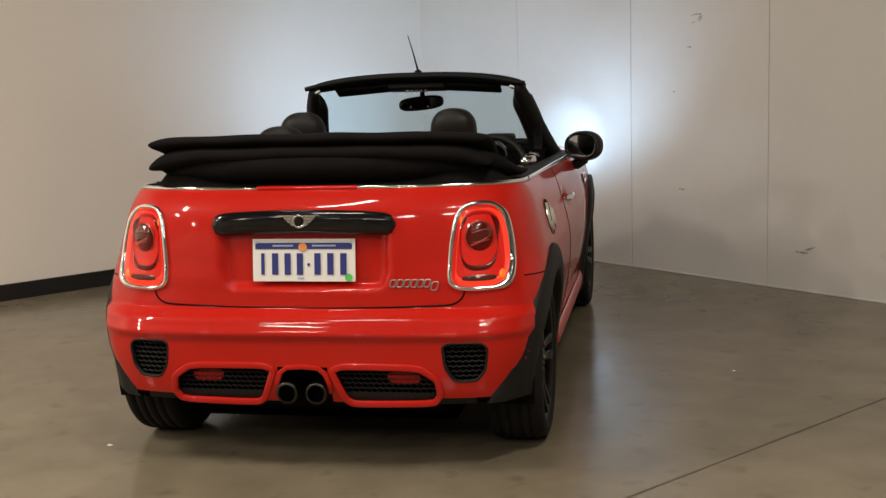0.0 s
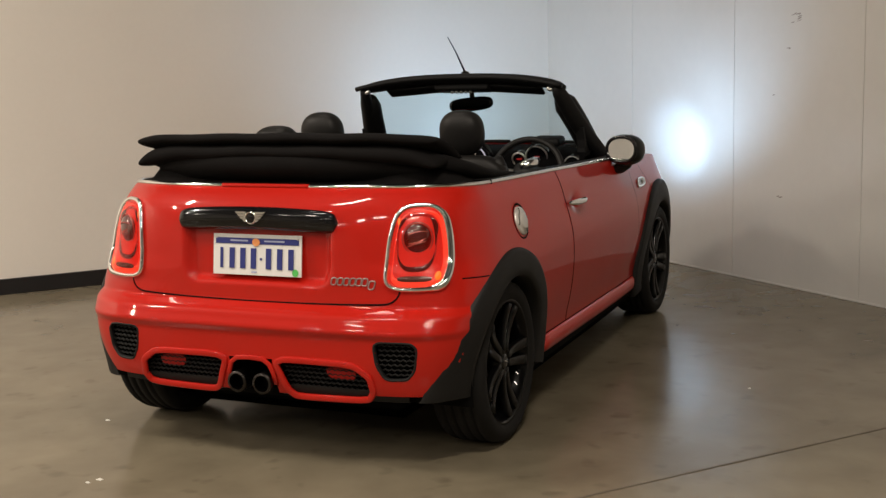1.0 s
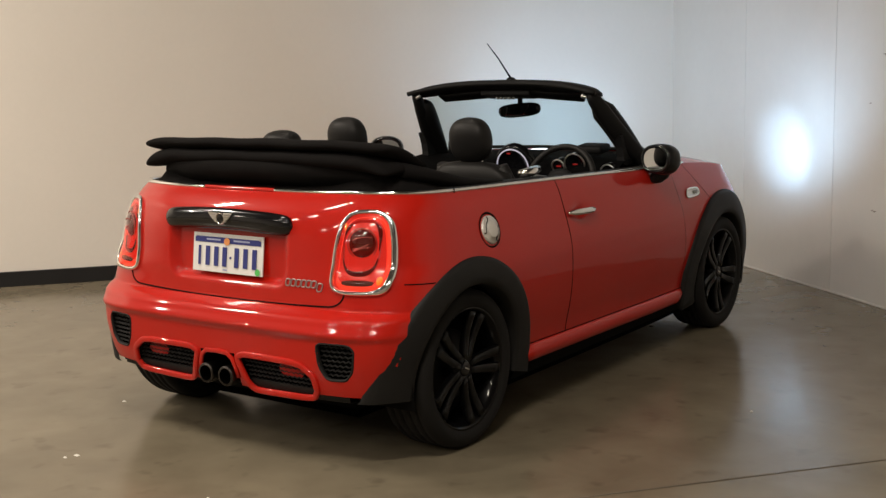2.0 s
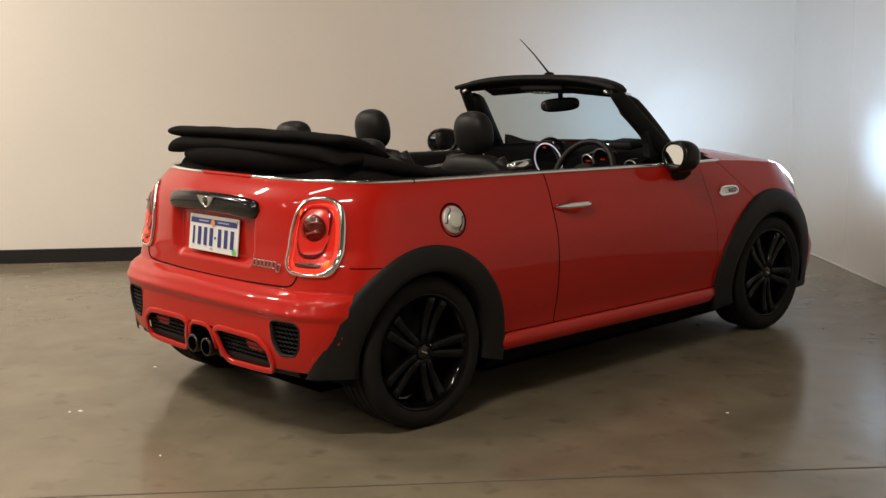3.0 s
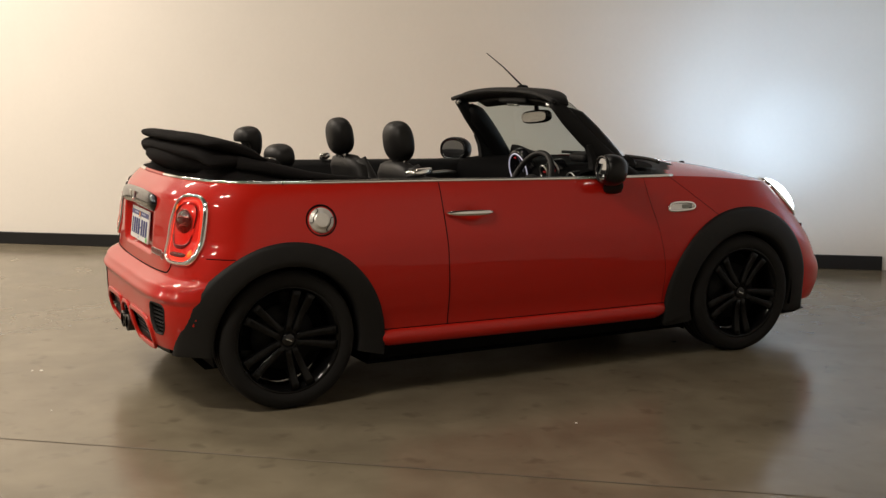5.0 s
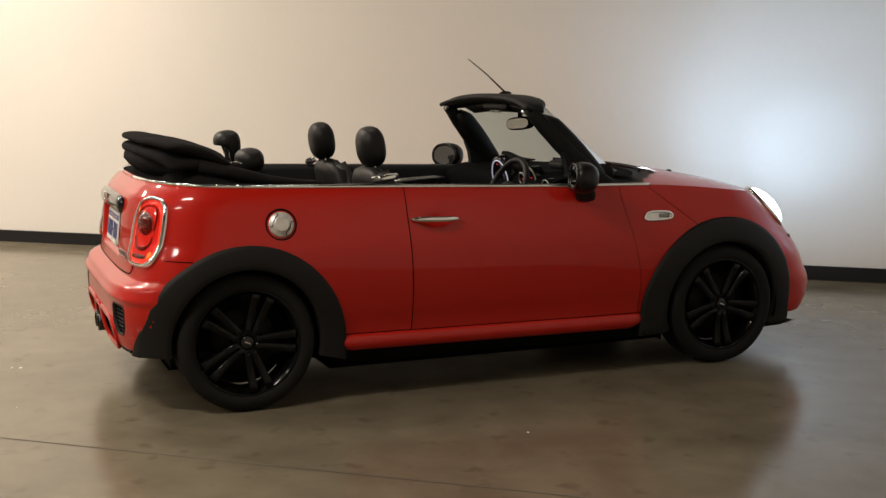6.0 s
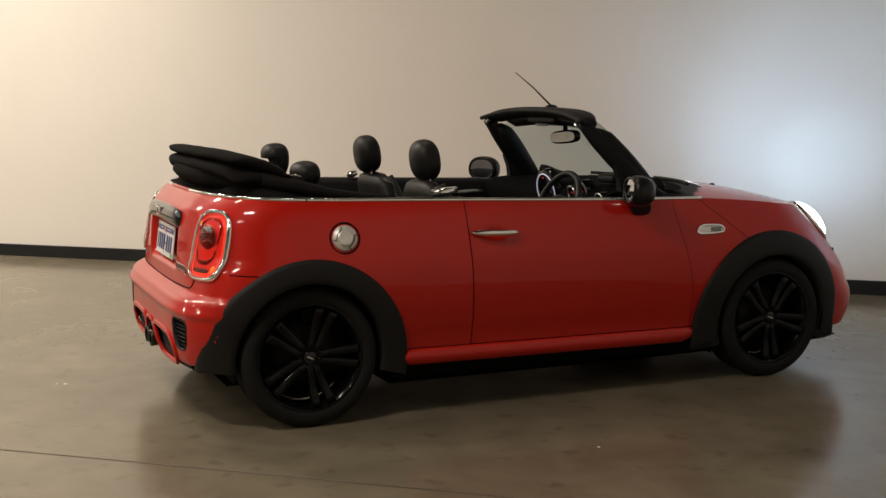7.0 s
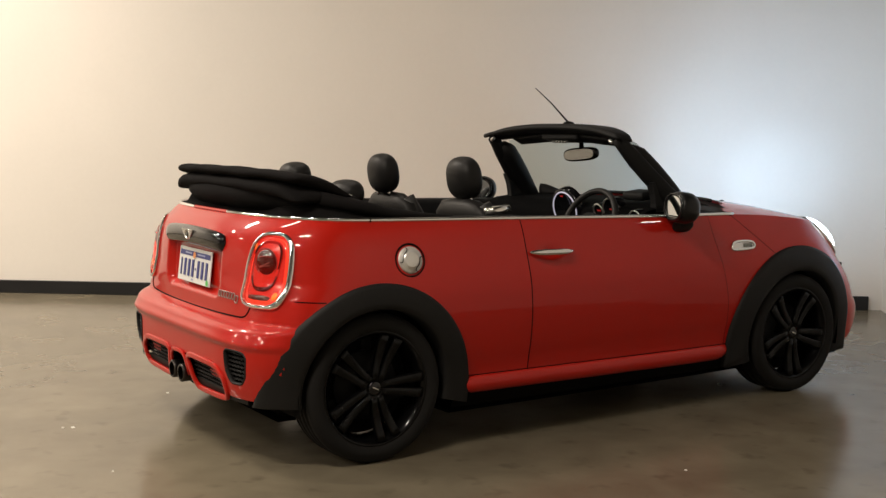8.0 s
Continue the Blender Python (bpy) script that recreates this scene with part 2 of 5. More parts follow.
def part(name, bm, material, parent=None, label="", smooth=True):
    bmesh.ops.recalc_face_normals(bm, faces=bm.faces)
    me = bpy.data.meshes.new(name)
    bm.to_mesh(me)
    bm.free()
    me.materials.append(material)
    if smooth:
        me.polygons.foreach_set("use_smooth", [True] * len(me.polygons))
    ob = new(name, me)
    if parent:
        ob.parent = parent
    if label:
        ob["label"] = label
    return ob


def sheet(rows, close_u=False, close_v=False, caps=False):
    """Vertices and quads of a grid of points (rows of equal length)."""
    n, m = len(rows), len(rows[0])
    verts = [p for r in rows for p in r]
    faces = []
    for i in range(n if close_v else n - 1):
        for j in range(m if close_u else m - 1):
            a, b = i * m + j, i * m + (j + 1) % m
            c, d = ((i + 1) % n) * m + (j + 1) % m, ((i + 1) % n) * m + j
            faces.append((a, b, c, d))
    if caps:
        faces.append(tuple(range(m - 1, -1, -1)))
        faces.append(tuple((n - 1) * m + j for j in range(m)))
    return verts, faces


def tube(path, ra, rb=None, closed=False, seg=10, up=(0, 0, 1), square=2.0):
    """A swept bar with an elliptical section (square > 2: boxier); ra across, rb along 'up'. Radii are numbers or lists."""
    path = [Vector(p) for p in path]
    n = len(path)
    ra = ra if hasattr(ra, "__len__") else [ra] * n
    rb = ra if rb is None else (rb if hasattr(rb, "__len__") else [rb] * n)
    up = Vector(up)
    rows = []
    for i, p in enumerate(path):
        a = path[(i - 1) % n] if closed or i else p
        b = path[(i + 1) % n] if closed or i < n - 1 else p
        t = (b - a).normalized()
        side = t.cross(up)
        side = side.normalized() if side.length > 1e-5 else Vector((1, 0, 0))
        u = side.cross(t).normalized()
        row = []
        for k in range(seg):
            w = 2 * math.pi * k / seg
            c, s = math.cos(w), math.sin(w)
            c, s = math.copysign(abs(c) ** (2 / square), c), math.copysign(abs(s) ** (2 / square), s)
            row.append(p + side * ra[i] * c + u * rb[i] * s)
        rows.append(row)
    return sheet(rows, close_u=True, close_v=closed, caps=not closed)


def blob(center, radii, m=None, e1=2.0, e2=2.0, nu=28, nv=18):
    """A rounded solid: e1 shapes its upright section, e2 its plan (2 is an ellipsoid, more is boxier)."""
    rows = []
    for i in range(nv + 1):
        v = -math.pi / 2 + math.pi * i / nv
        cv, sv = math.cos(v), math.sin(v)
        cv, sv = abs(cv) ** (2 / e1), math.copysign(abs(sv) ** (2 / e1), sv)
        row = []
        for j in range(nu):
            w = 2 * math.pi * j / nu
            c, s = math.cos(w), math.sin(w)
            c, s = math.copysign(abs(c) ** (2 / e2), c), math.copysign(abs(s) ** (2 / e2), s)
            p = Vector((radii[0] * cv * c, radii[1] * cv * s, radii[2] * sv))
            if m:
                p = m @ p
            row.append(p + Vector(center))
        rows.append(row)
    return sheet(rows, close_u=True)


def box(size, m=None, bevel=0.0, seg=2):
    bm = bmesh.new()
    bmesh.ops.create_cube(bm, size=1.0)
    bmesh.ops.scale(bm, vec=size, verts=bm.verts)
    if bevel:
        bmesh.ops.bevel(bm, geom=list(bm.edges), offset=bevel, segments=seg, profile=0.5, affect="EDGES")
    if m:
        bm.transform(m)
    return bm


def lathe(profile, seg=64):
    """Turns (x, r) pairs round the x axis."""
    rows = [[(x, r * math.cos(2 * math.pi * j / seg), r * math.sin(2 * math.pi * j / seg)) for j in range(seg)] for x, r in profile]
    return sheet(rows, close_u=True)


def joined(*meshes):
    verts, faces = [], []
    for v, f in meshes:
        k = len(verts)
        verts += list(v)
        faces += [tuple(i + k for i in g) for g in f]
    return verts, faces


def rounded(points, times=3, cut=0.22):
    """Chaikin's corner cutting of a closed outline."""
    pts = [np.array(p, float) for p in points]
    for _ in range(times):
        out = []
        for i, p in enumerate(pts):
            q = pts[(i + 1) % len(pts)]
            out += [p * (1 - cut) + q * cut, p * cut + q * (1 - cut)]
        pts = out
    return [tuple(p) for p in pts]


def curve(table):
    """A smooth function through a few (x, y) pairs."""
    xs, ys = np.array([t[0] for t in table], float), np.array([t[1] for t in table], float)
    h = np.diff(xs)
    d = np.diff(ys) / h
    s = np.zeros(len(xs))
    s[0], s[-1] = d[0], d[-1]
    for i in range(1, len(xs) - 1):
        s[i] = 0 if d[i - 1] * d[i] <= 0 else 2 * d[i - 1] * d[i] / (d[i - 1] + d[i])

    def f(x):
        x = min(max(x, xs[0]), xs[-1])
        i = min(max(int(np.searchsorted(xs, x)) - 1, 0), len(h) - 1)
        t = (x - xs[i]) / h[i]
        return float((2 * t**3 - 3 * t**2 + 1) * ys[i] + (t**3 - 2 * t**2 + t) * h[i] * s[i] + (3 * t**2 - 2 * t**3) * ys[i + 1] + (t**3 - t**2) * h[i] * s[i + 1])

    return f


def smooth(a, b, x):
    t = min(max((x - a) / (b - a), 0), 1)
    return t * t * (3 - 2 * t)


# ---------------------------------------------------------------- the room
def slab(name, corners, thick, material, label):
    """A flat slab: four corners in order, thickened along its normal, away from the room."""
    a, b, c, d = [Vector(p) for p in corners]
    n = (b - a).cross(d - a).normalized() * -thick
    verts = [a, b, c, d, a + n, b + n, c + n, d + n]
    faces = [(0, 1, 2, 3), (7, 6, 5, 4), (0, 4, 5, 1), (1, 5, 6, 2), (2, 6, 7, 3), (3, 7, 4, 0)]
    ob = obj(name, verts, faces, material, smooth=False)
    tagged(ob, label, name.split("_")[0], kind="structure")
    return ob


LEN_A, LEN_B = 18.0, 13.0
outline = [(0, 0), (LEN_A, 0), (LEN_A, LEN_B), (0, LEN_B)]


def plate_of(name, z0, z1, material, label):
    n = len(outline)
    verts = [room(a, b, z) for z in (z0, z1) for a, b in outline]
    faces = [tuple(range(n - 1, -1, -1)), tuple(range(n, 2 * n))] + [(k, (k + 1) % n, n + (k + 1) % n, n + k) for k in range(n)]
    bm = bmesh.new()
    made = [bm.verts.new(v) for v in verts]
    for f in faces:
        bm.faces.new([made[k] for k in f])
    return tagged(part(name, bm, material, smooth=False), label, name, kind="structure")


plate_of("floor", -0.15, 0.0, M_FLOOR, "brown grey polished concrete floor with faint stains")
plate_of("ceiling", CEILING, CEILING + 0.15, M_CEIL, "plain dark ceiling high above the floor")


def wall(name, a, b, thick, material, label):
    """An upright slab between two places of the plan, thickened outwards."""
    p, q = room(*a), room(*b)
    lo, hi = Vector((0, 0, 0)), Vector((0, 0, CEILING))
    return slab(name, [p + lo, p + hi, q + hi, q + lo], thick, material, label)


wall("wall_north", (0, 0), (LEN_A, 0), 0.15, M_WALL_A, "smooth cream painted wall above a black skirting")
wall("wall_south", (LEN_A, LEN_B), (-0.17, LEN_B), 0.15, M_WALL_S, "plain wall out of view, darkened to stand for an unlit end of the room")
wall("wall_west", (LEN_A, 0), (LEN_A, LEN_B), 0.15, M_WALL_A, "plain cream wall closing the room")
wall_b = wall("wall_east", (-0.012, LEN_B), (-0.012, 0), 0.15, M_JOINT, "wall of tall white steel panels with narrow upright joints")


def room_pose(a, b, z=0.0, along="b"):
    """Local x runs along the wall, local y into the room."""
    way = WAY_B if along == "b" else WAY_A
    inward = WAY_A if along == "b" else WAY_B
    p = room(a, b, z)
    m = Matrix((( way.x, inward.x, 0, p.x), (way.y, inward.y, 0, p.y), (0, 0, 1, p.z), (0, 0, 0, 1)))
    return m


# seams of the panelled wall, metres from the corner
SEAMS = [-0.03, 1.15, 2.26, 3.36, 4.46] + [5.56 + 1.1 * k for k in range(7)] + [LEN_B]
for b0, b1 in zip(SEAMS, SEAMS[1:]):
    w = b1 - b0 - 0.003
    bm = box((w, 0.012, CEILING), bevel=0.002, seg=1)
    bm.transform(room_pose(-0.0055, (b0 + b1) / 2, CEILING / 2))
    part("panel", bm, M_PANEL, wall_b, smooth=False)

bm = box((LEN_A, 0.022, 0.105), bevel=0.003, seg=1)
bm.transform(room_pose(LEN_A / 2 + 0.1, 0.011, 0.0525, "a"))
tagged(part("baseboard", bm, M_SKIRT, smooth=False), "matt black skirting board along the cream wall", "skirting", kind="structure")
bm = box((LEN_B, 0.006, 0.012), bevel=0.002, seg=1)
bm.transform(room_pose(0.004, LEN_B / 2, 0.006))
tagged(part("trim", bm, M_PANEL, smooth=False), "thin pale bead where the panelled wall meets the floor", "trim", kind="structure")

# sawn joint in the concrete, parallel to the plain wall
J0, J1 = Vector((0.45, -1.47, 0)), Vector((2.70, 1.29, 0))
jw = (J1 - J0).normalized()
js = Vector((-jw.y, jw.x, 0)) * 0.0045
a, b = J0 - jw * 7, J1 + jw * 2.2
rows = []
rng = random.Random(4)
for i in range(121):
    p = a.lerp(b, i / 120)
    k = 0.75 + 0.5 * rng.random()
    rows.append([p - js * k + Vector((0, 0, 0.0012)), p + Vector((0, 0, 0.0022)), p + js * k + Vector((0, 0, 0.0012))])
tagged(obj("floor_joint", *sheet(rows), M_SEAL), "dark sealed joint sawn across the concrete floor", "floor joint", kind="structure")


def scuff(a_off, b, z, w, h, seed, n=5):
    """A few short irregular streaks on the panelled wall."""
    r = random.Random(seed)
    meshes = []
    for _ in range(n):
        cx, cz = (r.random() - 0.5) * w, (r.random() - 0.5) * h
        ln, th, an = w * (0.25 + 0.5 * r.random()), 0.003 + 0.005 * r.random(), (r.random() - 0.3) * 0.7
        rows = []
        for i in range(9):
            t = i / 8 - 0.5
            x, zz = cx + ln * t * math.cos(an), cz + ln * t * math.sin(an) + 0.15 * ln * t * t
            k = th * (0.3 + 0.7 * r.random()) * math.sqrt(max(0.02, 1 - 4 * t * t))
            rows.append([(x, 0, zz - k), (x, 0.0008, zz), (x, 0, zz + k)])
        meshes.append(sheet(rows))
    v, f = joined(*meshes)
    m = room_pose(0.0012 + a_off, b, z)
    ob = obj("scuff_mark", [m @ Vector(p) for p in v], f, M_SCUFF)
    return tagged(ob, "small dark scuff on the white panelled wall", "scuff", group="scuffs on the panelled wall", kind="structure")


def along_b(x, y):
    return (Vector((x, y, 0)) - CORNER).dot(WAY_B)


scuff(0, along_b(1.43, 3.48), 1.475, 0.045, 0.012, 1, 3)
scuff(0, along_b(1.46, 3.45), 1.655, 0.08, 0.05, 2, 7)
scuff(0, along_b(1.38, 3.53), 0.565, 0.06, 0.01, 3, 2)
scuff(0, along_b(2.08, 2.89), 0.25, 0.13, 0.05, 5, 3)
scuff(0, along_b(1.33, 3.58), 1.19, 0.03, 0.02, 6, 2)


def fleck(x, y, r, seed):
    g = random.Random(seed)
    pts = [(r * (0.6 + 0.7 * g.random()) * math.cos(k * 0.785), r * (0.4 + 0.5 * g.random()) * math.sin(k * 0.785)) for k in range(8)]
    verts = [(x + p, y + q, 0.0005) for p, q in pts] + [(x + 0.6 * p, y + 0.6 * q, 0.004) for p, q in pts]
    faces = [(k, (k + 1) % 8, 8 + (k + 1) % 8, 8 + k) for k in range(8)] + [tuple(range(8, 16))]
    return tagged(obj("paint_fleck", verts, faces, M_DEBRIS), "tiny pale fleck of grit on the concrete floor", "grit", group="flecks on the floor")


for k, (x, y, r) in enumerate([(-0.88, -0.28, 0.012), (-0.43, -0.89, 0.016), (-0.45, -0.93, 0.010), (1.55, 1.0, 0.008), (0.35, -0.95, 0.008)]):
    fleck(x, y, r, k)


def tube_fitting():
    lamp = new("ceiling_light")
    part("casing", box((1.3, 0.2, 0.07), pose(0, 0, 0.09), 0.01), M_PLATE, lamp)
    for s in (-0.05, 0.05):
        obj("tube", *tube([(-0.6, s, 0.035), (0.6, s, 0.035)], 0.016), M_TUBE, lamp, "lit fluorescent tube")
    for s in (-0.45, 0.45):
        obj("hanger", *tube([(s, 0, 0.12), (s, 0, 0.42)], 0.006, up=(1, 0, 0)), M_SATIN, lamp)
    return tagged(lamp, "white fluorescent batten hung from the ceiling", "ceiling light", group="battens under the ceiling")


first = tube_fitting()
for k, (ta, tb, _) in enumerate(TUBES):
    p = room(ta, tb, CEILING - 0.42)
    m = pose(p.x, p.y, p.z + 0.002, 0, 0, TUBE_YAW)
    if k:
        copy_thing(first, m)
    else:
        first.matrix_basis = m


# ---------------------------------------------------------------- the car: its shell
car = new("convertible_car")
car.empty_display_size = 0.2
tagged(car, "glossy red two-door convertible, roof down, lamps lit, on concrete", "car")

HUB_Z, HUB_F = 0.308, 2.495
Y0, Y1 = -0.05, 2.50
REAR = curve([(0.18, -0.470), (0.25, -0.506), (0.32, -0.530), (0.40, -0.540), (0.44, -0.541), (0.480, -0.542), (0.494, -0.546), (0.504, -0.554), (0.514, -0.557), (0.526, -0.552), (0.540, -0.544), (0.552, -0.539), (0.562, -0.533), (0.571, -0.521), (0.579, -0.503), (0.586, -0.486), (0.593, -0.476), (0.64, -0.475), (0.70, -0.478), (0.75, -0.477), (0.80, -0.475), (0.85, -0.470), (0.90, -0.460), (0.93, -0.450), (0.97, -0.420), (1.02, -0.360)])
FRONT = curve([(0.18, 3.18), (0.26, 3.240), (0.33, 3.268), (0.40, 3.266), (0.48, 3.246), (0.55, 3.214), (0.62, 3.175), (0.68, 3.130), (0.75, 3.065), (0.82, 2.97), (0.88, 2.87), (0.95, 2.76)])
HALF = curve([(0.18, 0.770), (0.25, 0.784), (0.31, 0.788), (0.36, 0.796), (0.42, 0.810), (0.48, 0.821), (0.54, 0.829), (0.60, 0.8335), (0.66, 0.8345), (0.71, 0.8305), (0.76, 0.821), (0.83, 0.803), (0.90, 0.783), (0.945, 0.765), (0.98, 0.745), (1.02, 0.715)])
NR = curve([(0.2, 4.8), (0.43, 5.2), (0.50, 4.9), (0.60, 4.4), (0.68, 3.6), (0.76, 3.0), (1.0, 2.8)])
NF = curve([(0.2, 4.3), (0.36, 4.2), (0.46, 3.5), (0.55, 3.2), (0.68, 2.7), (0.9, 2.5)])
TAPER = curve([(-0.1, 1.0), (1.6, 1.0), (2.1, 0.985), (2.6, 0.97)])
BELT = curve([(-0.5, 1.006), (-0.3, 1.002), (0.0, 0.990), (0.76, 0.970), (1.5, 0.950), (1.92, 0.942), (2.05, 0.940), (2.3, 0.925), (2.5, 0.905), (2.75, 0.885), (3.0, 0.865)])
BONNET = curve([(2.0, 1.008), (2.2, 1.001), (2.4, 0.981), (2.63, 0.942), (2.83, 0.894), (2.95, 0.850)])


def recess(x, z):
    """The shallow bay in the boot lid behind the number plate."""
    return 0.034 * (1 - smooth(0.282, 0.316, abs(x) + 5.0 * max(0, 0.735 - z) ** 2)) * smooth(0.648, 0.684, z) * (1 - smooth(0.855, 0.90, z))


def back(x, z):
    """The y of the tail at a given half-width and height."""
    w, n = HALF(z), NR(z)
    s = min(abs(x) / w, 1.0)
    return Y0 - (Y0 - REAR(z)) * (1 - s**n) ** (1 / n) + recess(x, z)


def flank(y, z):
    """The half-width of the shell at a given length and height."""
    w = HALF(z)
    if y < Y0:
        n = NR(z)
        t = min((Y0 - y) / (Y0 - REAR(z)), 1.0)
        return w * (1 - t**n) ** (1 / n)
    w *= TAPER(y)
    if y > Y1:
        t = min((y - Y1) / (FRONT(z) - Y1), 1.0)
        n = NF(z)
        return w * (1 - t**n) ** (1 / n)
    return w


def even(f, n, k=1500):
    """Parameters in 0..1 that step evenly along the plane curve f."""
    t = np.linspace(0, 1, k)
    p = np.array([f(v) for v in t])
    d = np.concatenate([[0], np.cumsum(np.hypot(*np.diff(p, axis=0).T))])
    return np.interp(np.linspace(0, d[-1], n), d, t)


S_REAR = even(lambda s: (0.82 * s, 0.52 * (1 - (1 - s**3.2) ** (1 / 3.2))), 100)
T_FRONT = even(lambda t: (0.8 * (1 - t**3.0) ** (1 / 3.0), 0.7 * t), 56)
Y_SIDE = list(np.linspace(Y0, 0.758, 33)) + list(np.linspace(0.758, 1.02, 17))[1:] + list(np.linspace(1.02, 1.955, 35))[1:] + list(np.linspace(1.955, Y1, 22))[1:]
Z_LOW = 0.20
ROWS_V = 124


def column_point(kind, q, v):
    """A point of the right-hand half of the shell."""
    if kind == "rear":
        y = -0.4
        for _ in range(2):
            z = Z_LOW + v * (BELT(y) - Z_LOW)
            y = Y0 - (Y0 - REAR(z)) * (1 - q ** NR(z)) ** (1 / NR(z))
        x = q * HALF(z)
        return x, y + recess(x, z), z
    if kind == "side":
        z = Z_LOW + v * (BELT(q) - Z_LOW)
        # thumb hollow behind the door handle
        hollow = 0.013 * math.exp(-(((q - 0.886) / 0.052) ** 2) - ((z - 0.818) / 0.034) ** 2)
        return flank(q, z) - hollow, q, z
    y = 2.6
    for _ in range(2):
        z = Z_LOW + v * (BELT(Y1 + q * 0.5) - Z_LOW)
        y = Y1 + q * (FRONT(z) - Y1)
    return (flank(y, z) if q < 1 else 0.0), y, z


COLUMNS = [("rear", float(s)) for s in S_REAR[:-1]] + [("side", float(y)) for y in Y_SIDE] + [("front", float(t)) for t in T_FRONT[1:]]
GRID = [[column_point(k, q, i / ROWS_V) for k, q in COLUMNS] for i in range(ROWS_V + 1)]

VENT = [(0.496, 0.482), (0.630, 0.482), (0.652, 0.460), (0.642, 0.385), (0.612, 0.348), (0.536, 0.346), (0.504, 0.400)]
DIFF = [(0.104, 0.394), (0.412, 0.392), (0.474, 0.352), (0.482, 0.300), (0.458, 0.268), (0.180, 0.262), (0.152, 0.280)]


def inside(poly, x, z):
    hit = False
    for (ax, az), (bx, bz) in zip(poly, poly[1:] + poly[:1]):
        if (az > z) != (bz > z) and x < (bx - ax) * (z - az) / (bz - az) + ax:
            hit = not hit
    return hit


VENT_R, DIFF_R = rounded(VENT, 3, 0.15), rounded(DIFF, 3, 0.14)


def lower_edge(x, y):
    if y < -0.32:
        return 0.395 if x < 0.095 else 0.262 if x < 0.47 else 0.285
    if y > 2.85:
        return 0.22
    return 0.238


def door_front(z):
    return 1.995 - 0.118 * smooth(0.40, 0.97, z)


def sill_top(y):
    return 0.309 - 0.014 * (y - 0.44) / 1.55


def door_rear(z):
    return 0.772 - 0.026 * smooth(0.35, 0.97, z)


def region(x, y, z):
    """Which panel of the shell a place belongs to; '' for a hole."""
    if x > 0.5 and (math.hypot(y, z - HUB_Z) < 0.422 or math.hypot(y - HUB_F, z - HUB_Z) < 0.385):
        return ""
    if x > 0.5 and z < 0.34 and (-0.42 < y < 0.42 or 2.06 < y < 2.9):
        return ""
    if z < lower_edge(x, y):
        return ""
    if y < -0.2 and z < 0.62 and (inside(VENT_R, x, z) or inside(DIFF_R, x, z)):
        return ""
    if y < -0.05 and z < 0.590:
        return "rear_bumper"
    if y < -0.2 and z >= 0.590 and x < 0.60 - 0.10 * smooth(0.64, 0.72, z) + 0.04 * smooth(0.90, 1.0, z):
        return "boot_lid"
    if door_rear(z) < y < door_front(z) and z > 0.286:
        return "door"
    if y > 2.85 and z < 0.62:
        return "front_bumper"
    return "body_shell"


panels = {}
count = len(COLUMNS)
for i in range(ROWS_V):
    for j in range(count - 1):
        quad = [GRID[i][j], GRID[i][j + 1], GRID[i + 1][j + 1], GRID[i + 1][j]]
        c = [sum(p[k] for p in quad) / 4 for k in range(3)]
        name = region(*c)
        if name:
            panels.setdefault(name, []).append((i * count + j, i * count + j + 1, (i + 1) * count + j + 1, (i + 1) * count + j))
FLAT = [p for r in GRID for p in r]


def panel_mesh(faces, sign):
    used = sorted({k for f in faces for k in f})
    at = {k: n for n, k in enumerate(used)}
    verts = [(sign * FLAT[k][0], FLAT[k][1], FLAT[k][2]) for k in used]
    out = [tuple(at[k] for k in f) for f in faces]
    return verts, (out if sign > 0 else [g[::-1] for g in out])


def weld(ob, dist=0.0004):
    bm = bmesh.new()
    bm.from_mesh(ob.data)
    bmesh.ops.remove_doubles(bm, verts=bm.verts, dist=dist)
    bm.to_mesh(ob.data)
    bm.free()
    return ob


doors = []
for name in ("body_shell", "rear_bumper", "boot_lid", "front_bumper"):
    weld(obj(name, *joined(panel_mesh(panels[name], 1), panel_mesh(panels[name], -1)), M_RED, car))
for sign in (1, -1):
    doors.append(obj("door", *panel_mesh(panels["door"], sign), M_RED, car))

# bonnet: lines across from the shell's top edge
j0 = next(j for j, (k, q) in enumerate(COLUMNS) if k == "side" and q > 2.02)
rows = []
for j in range(j0, count):
    xe, ye, ze = GRID[ROWS_V][j]
    zs = max(BONNET(ye), ze)
    row = []
    for k in range(41):
        s = -1 + k / 20
        row.append((xe * s, ye, ze + (zs - ze) * (1 - abs(s) ** 2.6)))
    rows.append(row)
v, f = sheet(rows)
keep = [g for g in f if sum(v[i][1] for i in g) / 4 > 2.41 - 0.36 * min(1, abs(sum(v[i][0] for i in g) / 4) / 0.70) ** 2.2]
obj("bonnet", v, keep, M_RED, car)

# dark seams between the panels
def on_flank(y, z, sign, d=0.0):
    return (sign * (flank(y, z) + d), y, z)


def on_back(x, z, d=0.0):
    return (x, back(x, z) - d, z)


